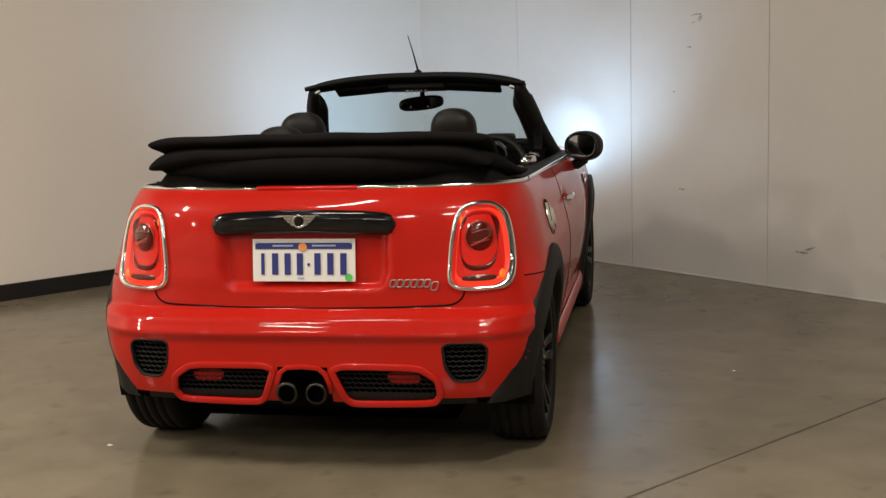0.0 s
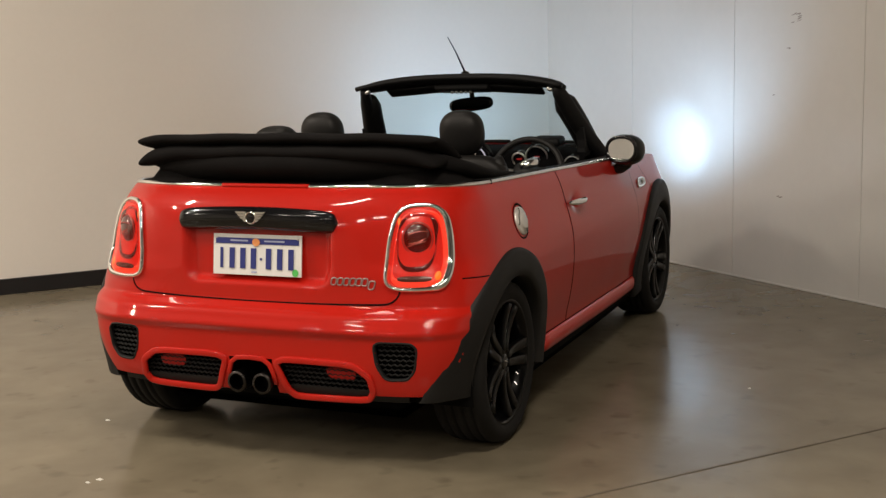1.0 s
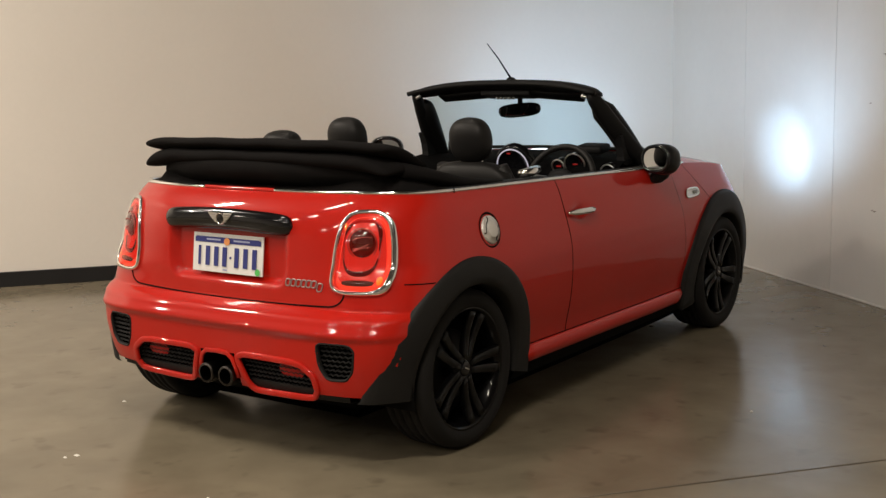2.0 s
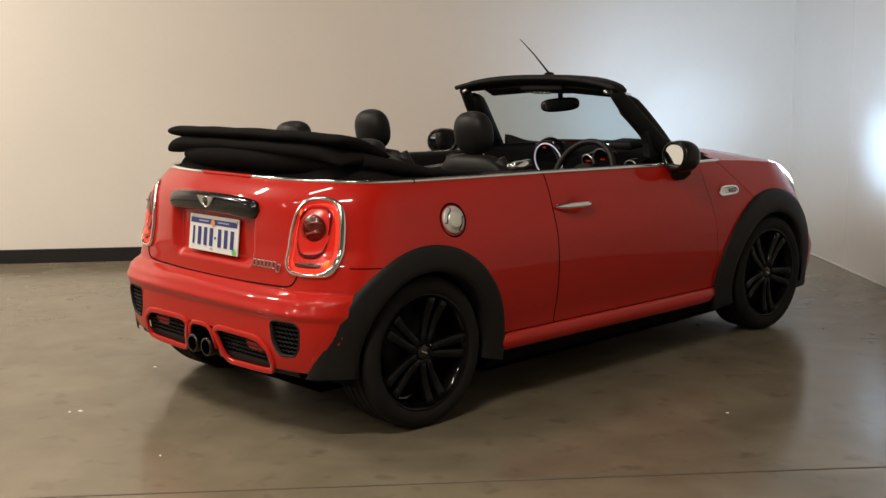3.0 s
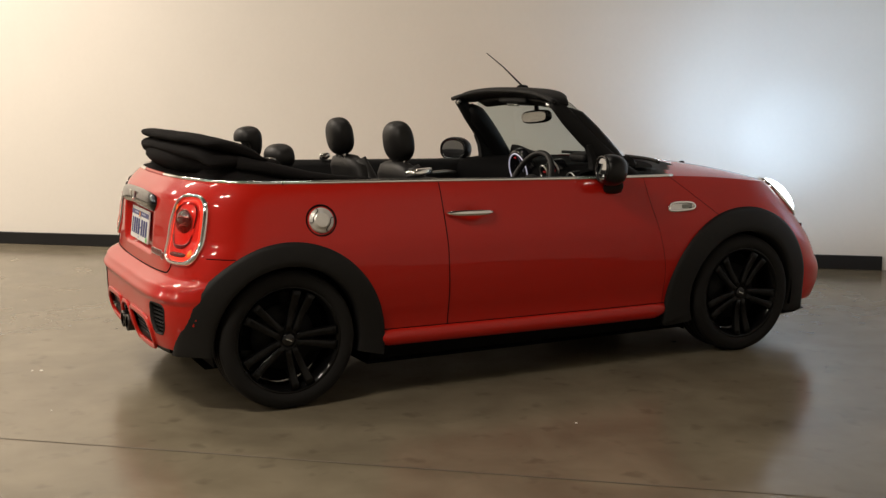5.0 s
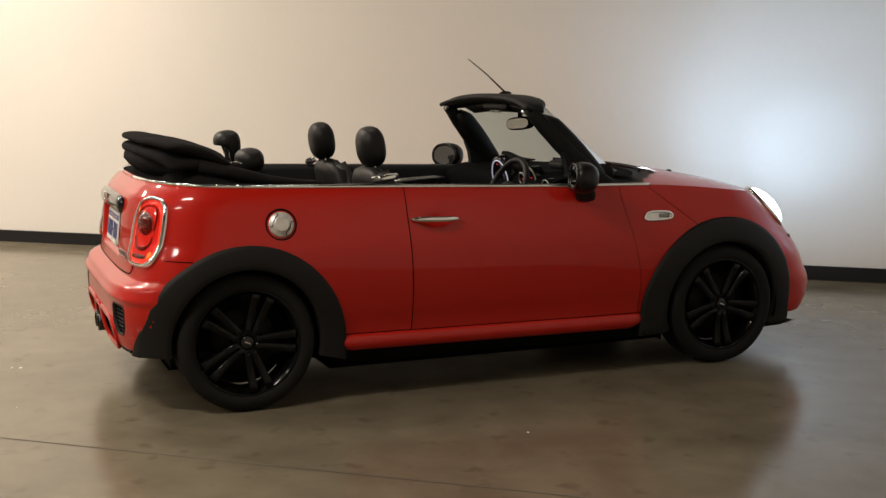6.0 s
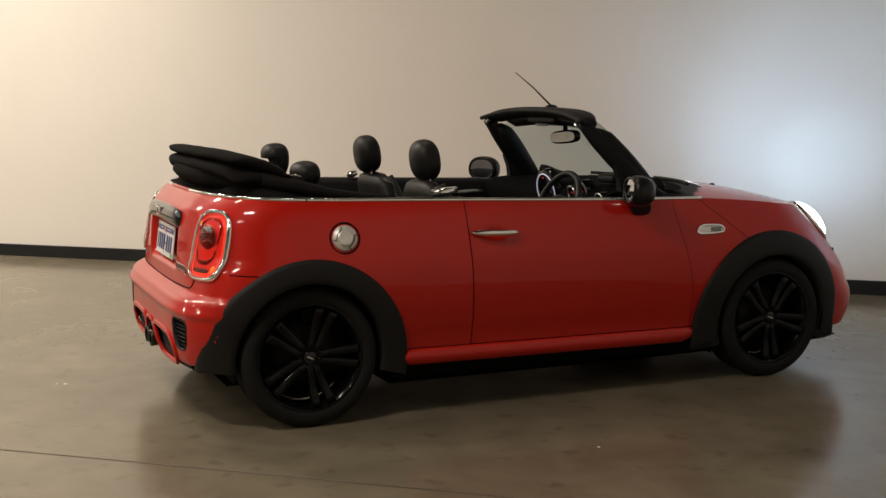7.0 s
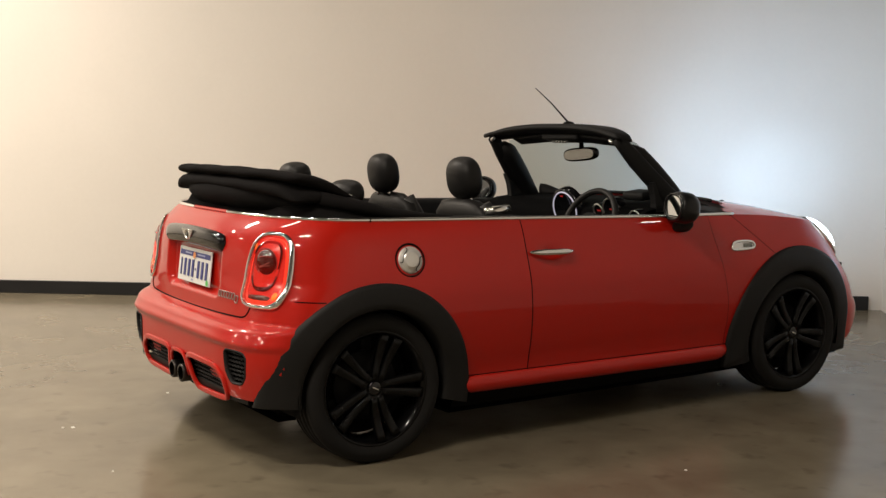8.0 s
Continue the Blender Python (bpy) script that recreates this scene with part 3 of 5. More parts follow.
for sign, door in zip((1, -1), doors):
    zs = np.linspace(sill_top(0.77), BELT(0.758), 30)
    seam = [on_flank(door_rear(z), z, sign, -0.0006) for z in zs[::-1]]
    obj("door_gap", *tube(seam, 0.0026, seg=6), M_DARK, car)
    seam = [on_flank(door_front(z), z, sign, -0.0012) for z in np.linspace(sill_top(1.99), BELT(1.88), 30)]
    obj("door_gap", *tube(seam, 0.0019, seg=6), M_DARK, car)
    clam = [on_flank(y, z, sign, -0.001) for y, z in zip(np.linspace(2.04, 2.33, 16), np.linspace(0.935, 0.725, 16))]
    obj("bonnet_gap", *tube(clam, 0.002, seg=6), M_DARK, car)
    side = [on_flank(y, 0.690 - 0.05 * (y + 0.40), sign, -0.0004) for y in np.linspace(-0.345, -0.235, 12)]
    obj("bumper_gap", *tube(side, 0.0026, seg=6), M_DARK, car)
lid = [on_back(x, 0.592 + 0.010 * (x / 0.5) ** 2, 0.0) for x in np.linspace(0.0, 0.505, 40)]
lid += [on_back(x, z, 0.0) for x, z in ((0.525, 0.605), (0.542, 0.612), (0.555, 0.622), (0.563, 0.634), (0.568, 0.648), (0.570, 0.660))]
lid = [(-x, y, z) for x, y, z in lid[:0:-1]] + lid
obj("boot_gap", *tube(lid, 0.0032, seg=8), M_DARK, car)

# ---------------------------------------------------------------- wheel arch cladding, sills, underbody
CLAD_OUT = curve([(-40, 0.50), (-15, 0.468), (10, 0.448), (45, 0.437), (90, 0.436), (125, 0.440), (145, 0.452), (165, 0.463), (180, 0.474), (190, 0.486)])
CLAD_FRONT = curve([(-40, 0.52), (-22, 0.49), (0, 0.455), (30, 0.460), (60, 0.459), (90, 0.457), (120, 0.464), (150, 0.472), (180, 0.484), (200, 0.520)])


def cladding(cy, sign, lo, hi, reach, flare=0.0):
    angles = np.linspace(lo, hi, 60)
    section = ((0, 0.330, -0.07), (0, 0.330, 0.004), (0, 0.336, 0.012), (0, 0.36, 0.015), (1, -0.02, 0.014), (1, -0.004, 0.010), (1, 0.0, 0.002), (1, 0.0, -0.012))
    columns = []
    for outer, r0, lift in section:
        sides, places = [], []
        for a in angles:
            r = r0 + (reach(a) if outer else 0)
            y, z = cy + r * math.cos(radians(a)), max(HUB_Z + r * math.sin(radians(a)), 0.262 if cy == 0 and a > 120 else 0.175)
            yy = min(max(y, -0.50), 3.16)
            sides.append(flank(yy, z))
            places.append((y, z))
        # an even run from end to end, without the body's shoulders
        wide = np.concatenate([[sides[0]] * 6, sides, [sides[-1]] * 6])
        even_run = np.convolve(wide, np.ones(13) / 13, "valid")
        column = []
        for a, run, side, (y, z) in zip(angles, even_run, sides, places):
            up = lift * (1 - 0.35 * smooth(115, 165, a)) if cy == 0 and lift > 0 else lift
            column.append((sign * (0.7 * run + 0.3 * max(side, run) + up + (flare if lift > 0.003 else 0)), y, z))
        columns.append(column)
    return sheet([[c[k] for c in columns] for k in range(60)])


def inner_well(cy, sign):
    rows = []
    for a in np.linspace(-15, 195, 40):
        ca, sa = math.cos(radians(a)), math.sin(radians(a))
        rows.append([(sign * x, cy + 0.345 * ca, HUB_Z + 0.345 * sa) for x in (0.79, 0.50)] + [(sign * 0.50, cy, HUB_Z)])
    return sheet(rows)


for sign in (1, -1):
    obj("arch_cladding", *cladding(0.0, sign, -14, 188, CLAD_OUT), M_PLASTIC, car, "matt black plastic wheel arch cladding")
    obj("arch_cladding", *cladding(HUB_F, sign, -22, 200, CLAD_FRONT, 0.008), M_PLASTIC, car, "matt black plastic wheel arch cladding")
    for cy in (0.0, HUB_F):
        obj("wheel_well", *inner_well(cy, sign), M_DARK, car)
    # red sill, thinning out behind the cladding at both ends, with a black lower lip
    rows = []
    for y in np.linspace(0.405, 2.075, 72):
        k = smooth(0.405, 0.475, y) * (1 - smooth(1.945, 2.065, y))
        top = sill_top(y)
        row = []
        for dz, d in ((0.0, -0.004), (-0.001, 0.006), (-0.008, 0.013), (-0.020, 0.019), (-0.038, 0.0235), (-0.055, 0.022), (-0.068, 0.015), (-0.076, 0.002), (-0.077, -0.03)):
            z = top + dz * (0.62 + 0.38 * k)
            row.append((sign * (flank(y, z) + d - 0.020 * (1 - k)), y, z))
        rows.append(row)
    obj("sill", *sheet(rows), M_RED, car)
    seam = [on_flank(y, sill_top(y) + 0.0015, sign, 0.0006) for y in np.linspace(0.43, 2.04, 40)]
    obj("sill_gap", *tube(seam, 0.0022, seg=6), M_DARK, car)
    rows = []
    for y in np.linspace(0.40, 2.16, 40):
        rows.append([(sign * x, y, z) for x, z in ((0.775, 0.240), (0.762, 0.215), (0.735, 0.165), (0.68, 0.150))])
    obj("sill_lip", *sheet(rows), M_DARK, car, "matt black sill lip")
    # wall added behind each front wheel, down to the floor pan, to block light
    rows = [[(sign * x, 2.150 + dy, z) for z in (0.30, 0.22, 0.145)] for x, dy in ((0.50, 0.03), (0.60, 0.012), (0.70, 0.0), (0.775, -0.01))]
    obj("wheel_shade_wall", *sheet(rows), M_DARK, car)
rows = []
for y in (-0.30, -0.10, 0.10, 0.30, 0.385, 0.39, 0.60, 1.0, 1.4, 1.8, 2.1, 2.165, 2.17, 2.4, 2.6, 2.82, 2.825, 2.95, 3.10):
    w = 0.50 if y < 0.388 or 2.168 < y < 2.822 else min(flank(y, 0.24) - 0.05, 0.735)
    rows.append([(x, y, 0.145) for x in (-w, 0.0, w)])
obj("underbody", *sheet(rows), M_DARK, car)
# unseen boxes added below the car to keep the floor under it dark
part("front_shade_block", box((1.0, 1.0, 0.18), Matrix.Translation((0, 2.60, 0.235)), 0.03, 2), M_DARK, car)
part("rear_shade_block", box((0.96, 0.66, 0.14), Matrix.Translation((0, 0.05, 0.225)), 0.03, 2), M_DARK, car)
part("tail_shade_block", box((0.86, 0.20, 0.08), Matrix.Translation((0, -0.36, 0.268)), 0.03, 3), M_DARK, car)
xs = np.linspace(-0.605, 0.605, 64)
rows = [[(x, back(x, 0.29) + d, z) for x in xs] for z, d in ((0.300, 0.012), (0.262, 0.016), (0.256, 0.03), (0.256, 0.10))]
rows = [[p for p in r if abs(p[0]) > 0.105] for r in rows]
left, right = [[p for p in r if p[0] < 0] for r in rows], [[p for p in r if p[0] > 0] for r in rows]
obj("rear_valance", *joined(sheet(left), sheet(right)), M_PLASTIC, car, "matt black lower lip of the bumper")


# ---------------------------------------------------------------- tail: openings, lamps, plate
def patch(outline, lift, bulge=0.0, rings=6, sign=1):
    """A skin over the tail inside a closed (x, z) outline, lifted off it."""
    cx = sum(p[0] for p in outline) / len(outline)
    cz = sum(p[1] for p in outline) / len(outline)
    rows = []
    for k in range(rings + 1):
        t = 1 - k / rings * 0.999
        row = []
        for x, z in outline:
            px, pz = cx + (x - cx) * t, cz + (z - cz) * t
            row.append((sign * px, back(px, pz) - lift - bulge * (1 - t * t), pz))
        rows.append(row)
    v, f = sheet(rows, close_u=True)
    area = sum(a[0] * b[1] - b[0] * a[1] for a, b in zip(outline, outline[1:] + outline[:1]))
    return v, (f if (area > 0) == (sign > 0) else [g[::-1] for g in f])


def rim(outline, lift, r, sign=1, seg=8, rb=None, square=2.0):
    return tube([(sign * x, back(x, z) - lift, z) for x, z in outline], r, rb, closed=True, seg=seg, up=(0, 1, 0), square=square)


def grown(outline, d):
    cx = sum(p[0] for p in outline) / len(outline)
    cz = sum(p[1] for p in outline) / len(outline)
    hx = max(abs(p[0] - cx) for p in outline)
    hz = max(abs(p[1] - cz) for p in outline)
    return [(cx + (x - cx) * (1 + d / hx), cz + (z - cz) * (1 + d / hz)) for x, z in outline]


def mesh_bars(outline, lift, sign, step, wave, parent):
    """Rows of wavy bars, like a honeycomb grille, inside an outline."""
    z = min(p[1] for p in outline) + step
    k = 0
    while z < max(p[1] for p in outline) - 0.004:
        pts = []
        x = min(p[0] for p in outline)
        while x < max(p[0] for p in outline):
            if inside(outline, x, z):
                up = wave * (1 if (int(round(x / 0.011)) + k) % 2 else -1)
                pts.append((sign * x, back(x, z) - lift, z + up))
            x += 0.011
        if len(pts) > 2:
            obj("grille_bar", *tube(pts, 0.0028, 0.006, seg=6, up=(0, 1, 0)), M_PLASTIC, parent)
        z += step
        k += 1


for sign in (1, -1):
    grille = obj("bumper_vent", *patch(VENT_R, -0.035, rings=4, sign=sign), M_DARK, car, "black honeycomb vent in the bumper")
    mesh_bars(VENT_R, -0.016, sign, 0.0175, 0.003, grille)
    obj("vent_rim", *rim(VENT_R, -0.008, 0.0055, sign, rb=0.012), M_PLASTIC, grille)
    dif = obj("diffuser_opening", *patch(DIFF_R, -0.045, rings=4, sign=sign), M_DARK, car, "black grille opening in the bumper's lower edge")
    mesh_bars(DIFF_R, -0.022, sign, 0.0175, 0.003, dif)
    obj("diffuser_frame", *rim(grown(DIFF_R, 0.006), 0.002, 0.0120, sign, seg=16, rb=0.008, square=3.6), M_RED, dif, "red painted frame")
    fog = rounded([(0.300, 0.378), (0.405, 0.376), (0.418, 0.355), (0.405, 0.332), (0.318, 0.332), (0.300, 0.350)], 2)
    obj("fog_lamp", *patch(fog, -0.021, 0.003, sign=sign), M_FOG, car, "small dark red rear fog lamp")
arch = [(-0.098, 0.30), (-0.094, 0.34), (-0.080, 0.375), (-0.055, 0.393), (0.0, 0.397), (0.055, 0.393), (0.080, 0.375), (0.094, 0.34), (0.098, 0.30)]
obj("exhaust_arch", *tube([(x, back(x, z) - 0.004, z) for x, z in arch], 0.0090, 0.006, seg=16, up=(0, 1, 0), square=3.2), M_RED, car)
obj("exhaust_bay", *sheet([[(x, back(0, 0.3) + d, z) for x, z in arch] for d in (0.0, 0.05, 0.25)] + [[(0, back(0, 0.3) + 0.26, 0.3)] * len(arch)]), M_DARK, car)
for sign in (-1, 1):
    v, f = lathe([(0.0, 0.030), (0.0, 0.0375), (0.004, 0.0395), (0.012, 0.0395), (0.20, 0.038), (0.20, 0.030), (0.012, 0.032), (0.0, 0.030)], 36)
    m = Matrix.Translation((sign * 0.053 - 0.004, -0.552, 0.302)) @ pose(0, 0, 0, 0, 0, 90)
    pipe = obj("exhaust_pipe", [m @ Vector(p) for p in v], f, M_EXH, car, "sooty round exhaust tailpipe")
    v, f = lathe([(0.06, 0.0), (0.06, 0.031)], 24)
    obj("pipe_bore", [m @ Vector(p) for p in v], f, M_DARK, pipe)

LAMP = [(0.572, 0.945), (0.655, 0.945), (0.697, 0.908), (0.718, 0.820), (0.727, 0.720), (0.718, 0.676), (0.685, 0.657), (0.565, 0.655), (0.523, 0.670), (0.515, 0.705), (0.525, 0.830), (0.540, 0.912)]
LAMP_R = rounded(LAMP, 3)


def oval(cx, cz, rx, rz, k=36, square=2.4):
    out = []
    for i in range(k):
        w = 2 * math.pi * i / k
        c, s = math.cos(w), math.sin(w)
        out.append((cx + rx * math.copysign(abs(c) ** (2 / square), c), cz + rz * math.copysign(abs(s) ** (2 / square), s)))
    return out


for sign in (1, -1):
    lamp = obj("tail_lamp", *patch(grown(LAMP_R, -0.008), 0.003, 0.002, rings=8, sign=sign), M_LAMP, car, "lit red tail lamp with chrome surround")
    obj("lamp_surround", *rim(grown(LAMP_R, -0.002), 0.006, [0.0095 + 0.0065 * smooth(0.66, 0.71, x) for x, z in LAMP_R], sign, seg=14, rb=[0.009 + 0.004 * smooth(0.66, 0.71, x) for x, z in LAMP_R]), M_CHROME, lamp, "chrome surround")
    # the light guide follows the outer and lower edge
    edge = grown(LAMP_R, -0.022)
    obj("light_guide", *rim(edge, 0.002, [0.001 + 0.014 * max(smooth(0.60, 0.70, x), smooth(0.72, 0.67, z)) for x, z in edge], sign, seg=8, rb=[0.004] * len(edge)), M_LAMP_LIT, lamp, "glowing red light guide")
    # bowl; dark arcs put in its upper wall's shade and lower lip; domed bulb cover
    bowl = oval(0.615, 0.818, 0.064, 0.098, square=3.0)
    obj("lamp_bowl", *patch(bowl, 0.006, -0.012, rings=6, sign=sign), M_LAMP_DEEP, lamp)
    for a0, a1, thick in ((198, 345, 0.0085), (-2, 62, 0.0100), (118, 160, 0.0055)):
        arc = []
        for a in np.linspace(radians(a0), radians(a1), 16):
            px, pz = 0.615 + 0.060 * math.copysign(abs(math.cos(a)) ** 0.67, math.cos(a)), 0.818 + 0.092 * math.copysign(abs(math.sin(a)) ** 0.67, math.sin(a))
            arc.append((sign * px, back(px, pz) - 0.009, pz))
        obj("bowl_lip_and_shade", *tube(arc, [0.001 + thick * math.sin(math.pi * k / 15) for k in range(16)], 0.003, seg=8, up=(0, 1, 0)), M_LAMP_DARK, lamp)
    turn = pose(0, 0, 0, 0, 0, sign * math.degrees(math.atan2(back(0.64, 0.832) - back(0.60, 0.832), 0.04)))
    at = Matrix.Translation((sign * 0.618, back(0.618, 0.832) - 0.006, 0.832)) @ turn
    ring = [at @ Vector((0.054 * math.cos(w), -0.004, 0.057 * math.sin(w))) for w in np.linspace(0, 2 * math.pi, 40, endpoint=False)]
    obj("lamp_ring", *tube(ring, 0.0022, closed=True, seg=8, up=at.to_3x3() @ Vector((0, 1, 0))), M_LAMP_EDGE, lamp, "thin bright ring round the bulb cover")
    v, f = blob((0, 0, 0), (0.050, 0.022, 0.053))
    bulb = obj("lamp_bulb", [at @ Vector(p) for p in v], f, M_LAMP_DARK, lamp, "dark red glass bulb cover")
    # curved reflector ribs inside the cover
    for dz, rise, bow in ((-0.020, 0.010, 0.006), (-0.002, 0.014, -0.008), (0.016, 0.006, 0.010)):
        curl = [at @ Vector((0.041 * q, -0.008 - 0.0155 * (1 - q * q), dz + rise * q + bow * (1 - q * q))) for q in np.linspace(-0.92, 0.92, 14)]
        obj("bulb_rib", *tube(curl, 0.0024, 0.0016, seg=6, up=(0, 1, 0)), M_LAMP_EDGE, bulb, "pale reflector rib")
    # emissive amber spots put in for a view-dependent glow inside the lens
    hot = oval(0.694, 0.704, 0.010, 0.015, k=20, square=2.0)
    obj("amber_glow_spot", *patch(hot, 0.012, 0.004, rings=4, sign=sign), M_AMBER, lamp, "small glowing amber bulb")
    hot = oval(0.556, 0.892, 0.004, 0.012, k=14, square=2.0)
    obj("amber_glow_spot", *patch(hot, 0.011, 0.002, rings=3, sign=sign), M_AMBER, lamp, "small glowing amber bulb")
    strip = rounded([(0.560, 0.704), (0.676, 0.704), (0.676, 0.684), (0.560, 0.684)], 2)
    obj("reversing_lamp", *patch(strip, 0.010, 0.002, rings=3, sign=sign), M_LAMP_SMOKE, lamp, "smoked strip")
    lens = obj("lamp_lens", *patch(grown(LAMP_R, -0.006), 0.014, 0.016, rings=10, sign=sign), M_LENS_RED, lamp)
    lens.visible_shadow = False


def lathe_y(c, profile, seg=32):
    """Turns (depth, r) pairs round an axis along the car."""
    v, f = lathe(profile, seg)
    return [(c[0] + p[1], c[1] + p[0], c[2] + p[2]) for p in v], f


# black bar over the plate with its winged badge
rows = []
for s in np.linspace(-1, 1, 49):
    x = 0.335 * s
    k = (1 - abs(s) ** 14) ** (1 / 2.6) if abs(s) < 1 else 0.0
    zc = 0.897 - 0.013 * s * s
    y = REAR(zc) + (back(x, 0.97) - REAR(0.97))
    row = []
    for i in range(16):
        w = 2 * math.pi * i / 16
        row.append((x, y - 0.002 + 0.024 * (0.25 + 0.75 * k) * math.cos(w), zc + (0.004 + 0.038 * k) * math.sin(w)))
    rows.append(row)
obj("boot_handle", *sheet(rows, close_u=True, caps=True), M_GLOSS, car, "gloss black grip bar above the number plate")
by = REAR(0.902) - 0.030
badge = obj("badge", *lathe_y((0, by, 0.901), [(0.004, 0.0235), (-0.003, 0.0235), (-0.005, 0.021), (-0.003, 0.018), (0.0, 0.0175)]), M_CHROME, car, "silver winged badge")
for sign in (1, -1):
    for k in range(4):
        z0 = 0.0150 - 0.0095 * k
        xo = (0.063, 0.055, 0.046, 0.034)[k]
        quad = [(0.020, z0 + 0.0065), (xo, z0 + 0.0075), (xo - 0.006, z0), (0.020, z0 - 0.0012)]
        front = [(sign * x, by - 0.0035 + 0.05 * x * x, 0.901 + z) for x, z in quad]
        rear = [(x, y + 0.005, z) for x, y, z in front]
        obj("badge_wing", front + rear, [(0, 1, 2, 3), (7, 6, 5, 4)] + [(a, (a + 1) % 4, (a + 1) % 4 + 4, a + 4) for a in range(4)], M_SATIN, badge, smooth=False)
obj("badge_disc", *blob((0, by + 0.001, 0.901), (0.0185, 0.004, 0.0185)), M_GLOSS, badge)

# number plate: plain bars stand for its characters
TILT_P = -7.0
PLATE = Matrix.Translation((0.0, -0.458, 0.760)) @ pose(0, 0, 0, TILT_P, 0, 0)


def plate_box(name, w, h, x, z, lift, material, parent, bevel=0.0, thick=0.003, skew=0.0):
    bm = box((w, thick, h), bevel=bevel)
    for p in bm.verts:
        p.co.x += skew * p.co.z
    bm.transform(PLATE @ Matrix.Translation((x, -lift, z)))
    return part(name, bm, material, parent, smooth=False)


plate = plate_box("number_plate", 0.374, 0.150, 0, 0, 0, M_PLATE, car, 0.001, 0.005)
plate["label"] = "white number plate with a dark blue band and plain blue bars"
plate_box("plate_band", 0.352, 0.022, 0, 0.050, 0.004, M_BLUE, plate, thick=0.001)
for x, w in ((-0.075, 0.075), (0.075, 0.085)):
    plate_box("plate_text_bar", w, 0.006, x, 0.051, 0.0048, M_PALE, plate, thick=0.001)
v, f = lathe([(0, 0.0), (0.001, 0.016)], 24)
m = PLATE @ Matrix.Translation((-0.002, -0.0056, 0.046)) @ pose(0, 0, 0, 0, 0, -90)
obj("plate_emblem", [m @ Vector((p[0], p[1], p[2] * 0.9)) for p in v], f, M_ORANGE, plate)
m = PLATE @ Matrix.Translation((0.164, -0.0052, -0.060)) @ pose(0, 0, 0, 0, 0, -90)
v, f = lathe([(0, 0.0), (0.001, 0.013)], 24)
obj("plate_sticker", [m @ Vector(p) for p in v], f, M_GREEN, plate, "round green sticker")
for x in (-0.149, -0.104, -0.058, -0.013, 0.051, 0.098, 0.145):
    plate_box("plate_character_bar", 0.022 if x > -0.14 else 0.012, 0.075, x, -0.013, 0.005, M_BLUE, plate, 0.0, 0.002)
plate_box("plate_dot", 0.009, 0.009, 0.019, -0.015, 0.005, M_BLUE, plate, thick=0.002)
plate_box("plate_text_bar", 0.022, 0.006, -0.01, -0.063, 0.004, M_PALE, plate, thick=0.001)
for x in (-0.172, 0.172):
    plate_box("plate_bolt", 0.008, 0.008, x, 0.062, 0.004, M_SATIN, plate, 0.001)

# silver lettering on the lid, as plain slanted rings
for k, x in enumerate((0.322, 0.347, 0.371, 0.395, 0.418, 0.441, 0.466)):
    h, w = (0.0130, 0.0098) if k < 6 else (0.0150, 0.0110)
    z = 0.680 if k < 6 else 0.670
    loop = [on_back(x + px + 0.25 * pz, z + pz, 0.002) for px, pz in oval(0, 0, w, h, 16, 3.4)]
    obj("model_badge_ring", *tube(loop, 0.0026, 0.0022, closed=True, seg=6, up=(0, 1, 0)), M_LETTER, car, "small silver ring of the model lettering")

# chrome belt line, with a red stretch over the lid
def belt_pt(j, sign, dz=0.0):
    x, y, z = GRID[ROWS_V][j]
    return (sign * x, y, z + dz)


jb = next(j for j, (k, q) in enumerate(COLUMNS) if k == "side" and q > 2.04)
jr = next(j for j in range(count) if GRID[ROWS_V][j][0] > 0.18)
for sign in (1, -1):
    obj("belt_trim", *tube([belt_pt(j, sign, 0.002) for j in range(jr, jb + 1)], 0.009, 0.0085, seg=8), M_CHROME, car, "chrome strip along the waistline")
obj("belt_trim", *tube([belt_pt(j, -1, 0.002) for j in range(jr, 0, -1)] + [belt_pt(j, 1, 0.002) for j in range(0, jr + 1)], 0.009, 0.0085, seg=8), M_RED, car, "red strip across the boot lid")
for sign in (1, -1):
    obj("belt_joint", *tube([(sign * (flank(0.0, 0.99) - 0.01), 0.0, 0.992), (sign * (flank(0, 0.99) + 0.009), 0.004, 0.992)], 0.003, 0.009, seg=6), M_DARK, car)


# ---------------------------------------------------------------- flanks
def disc_at(m, profile, seg=40):
    v, f = lathe(profile, seg)
    return [m @ Vector(p) for p in v], f


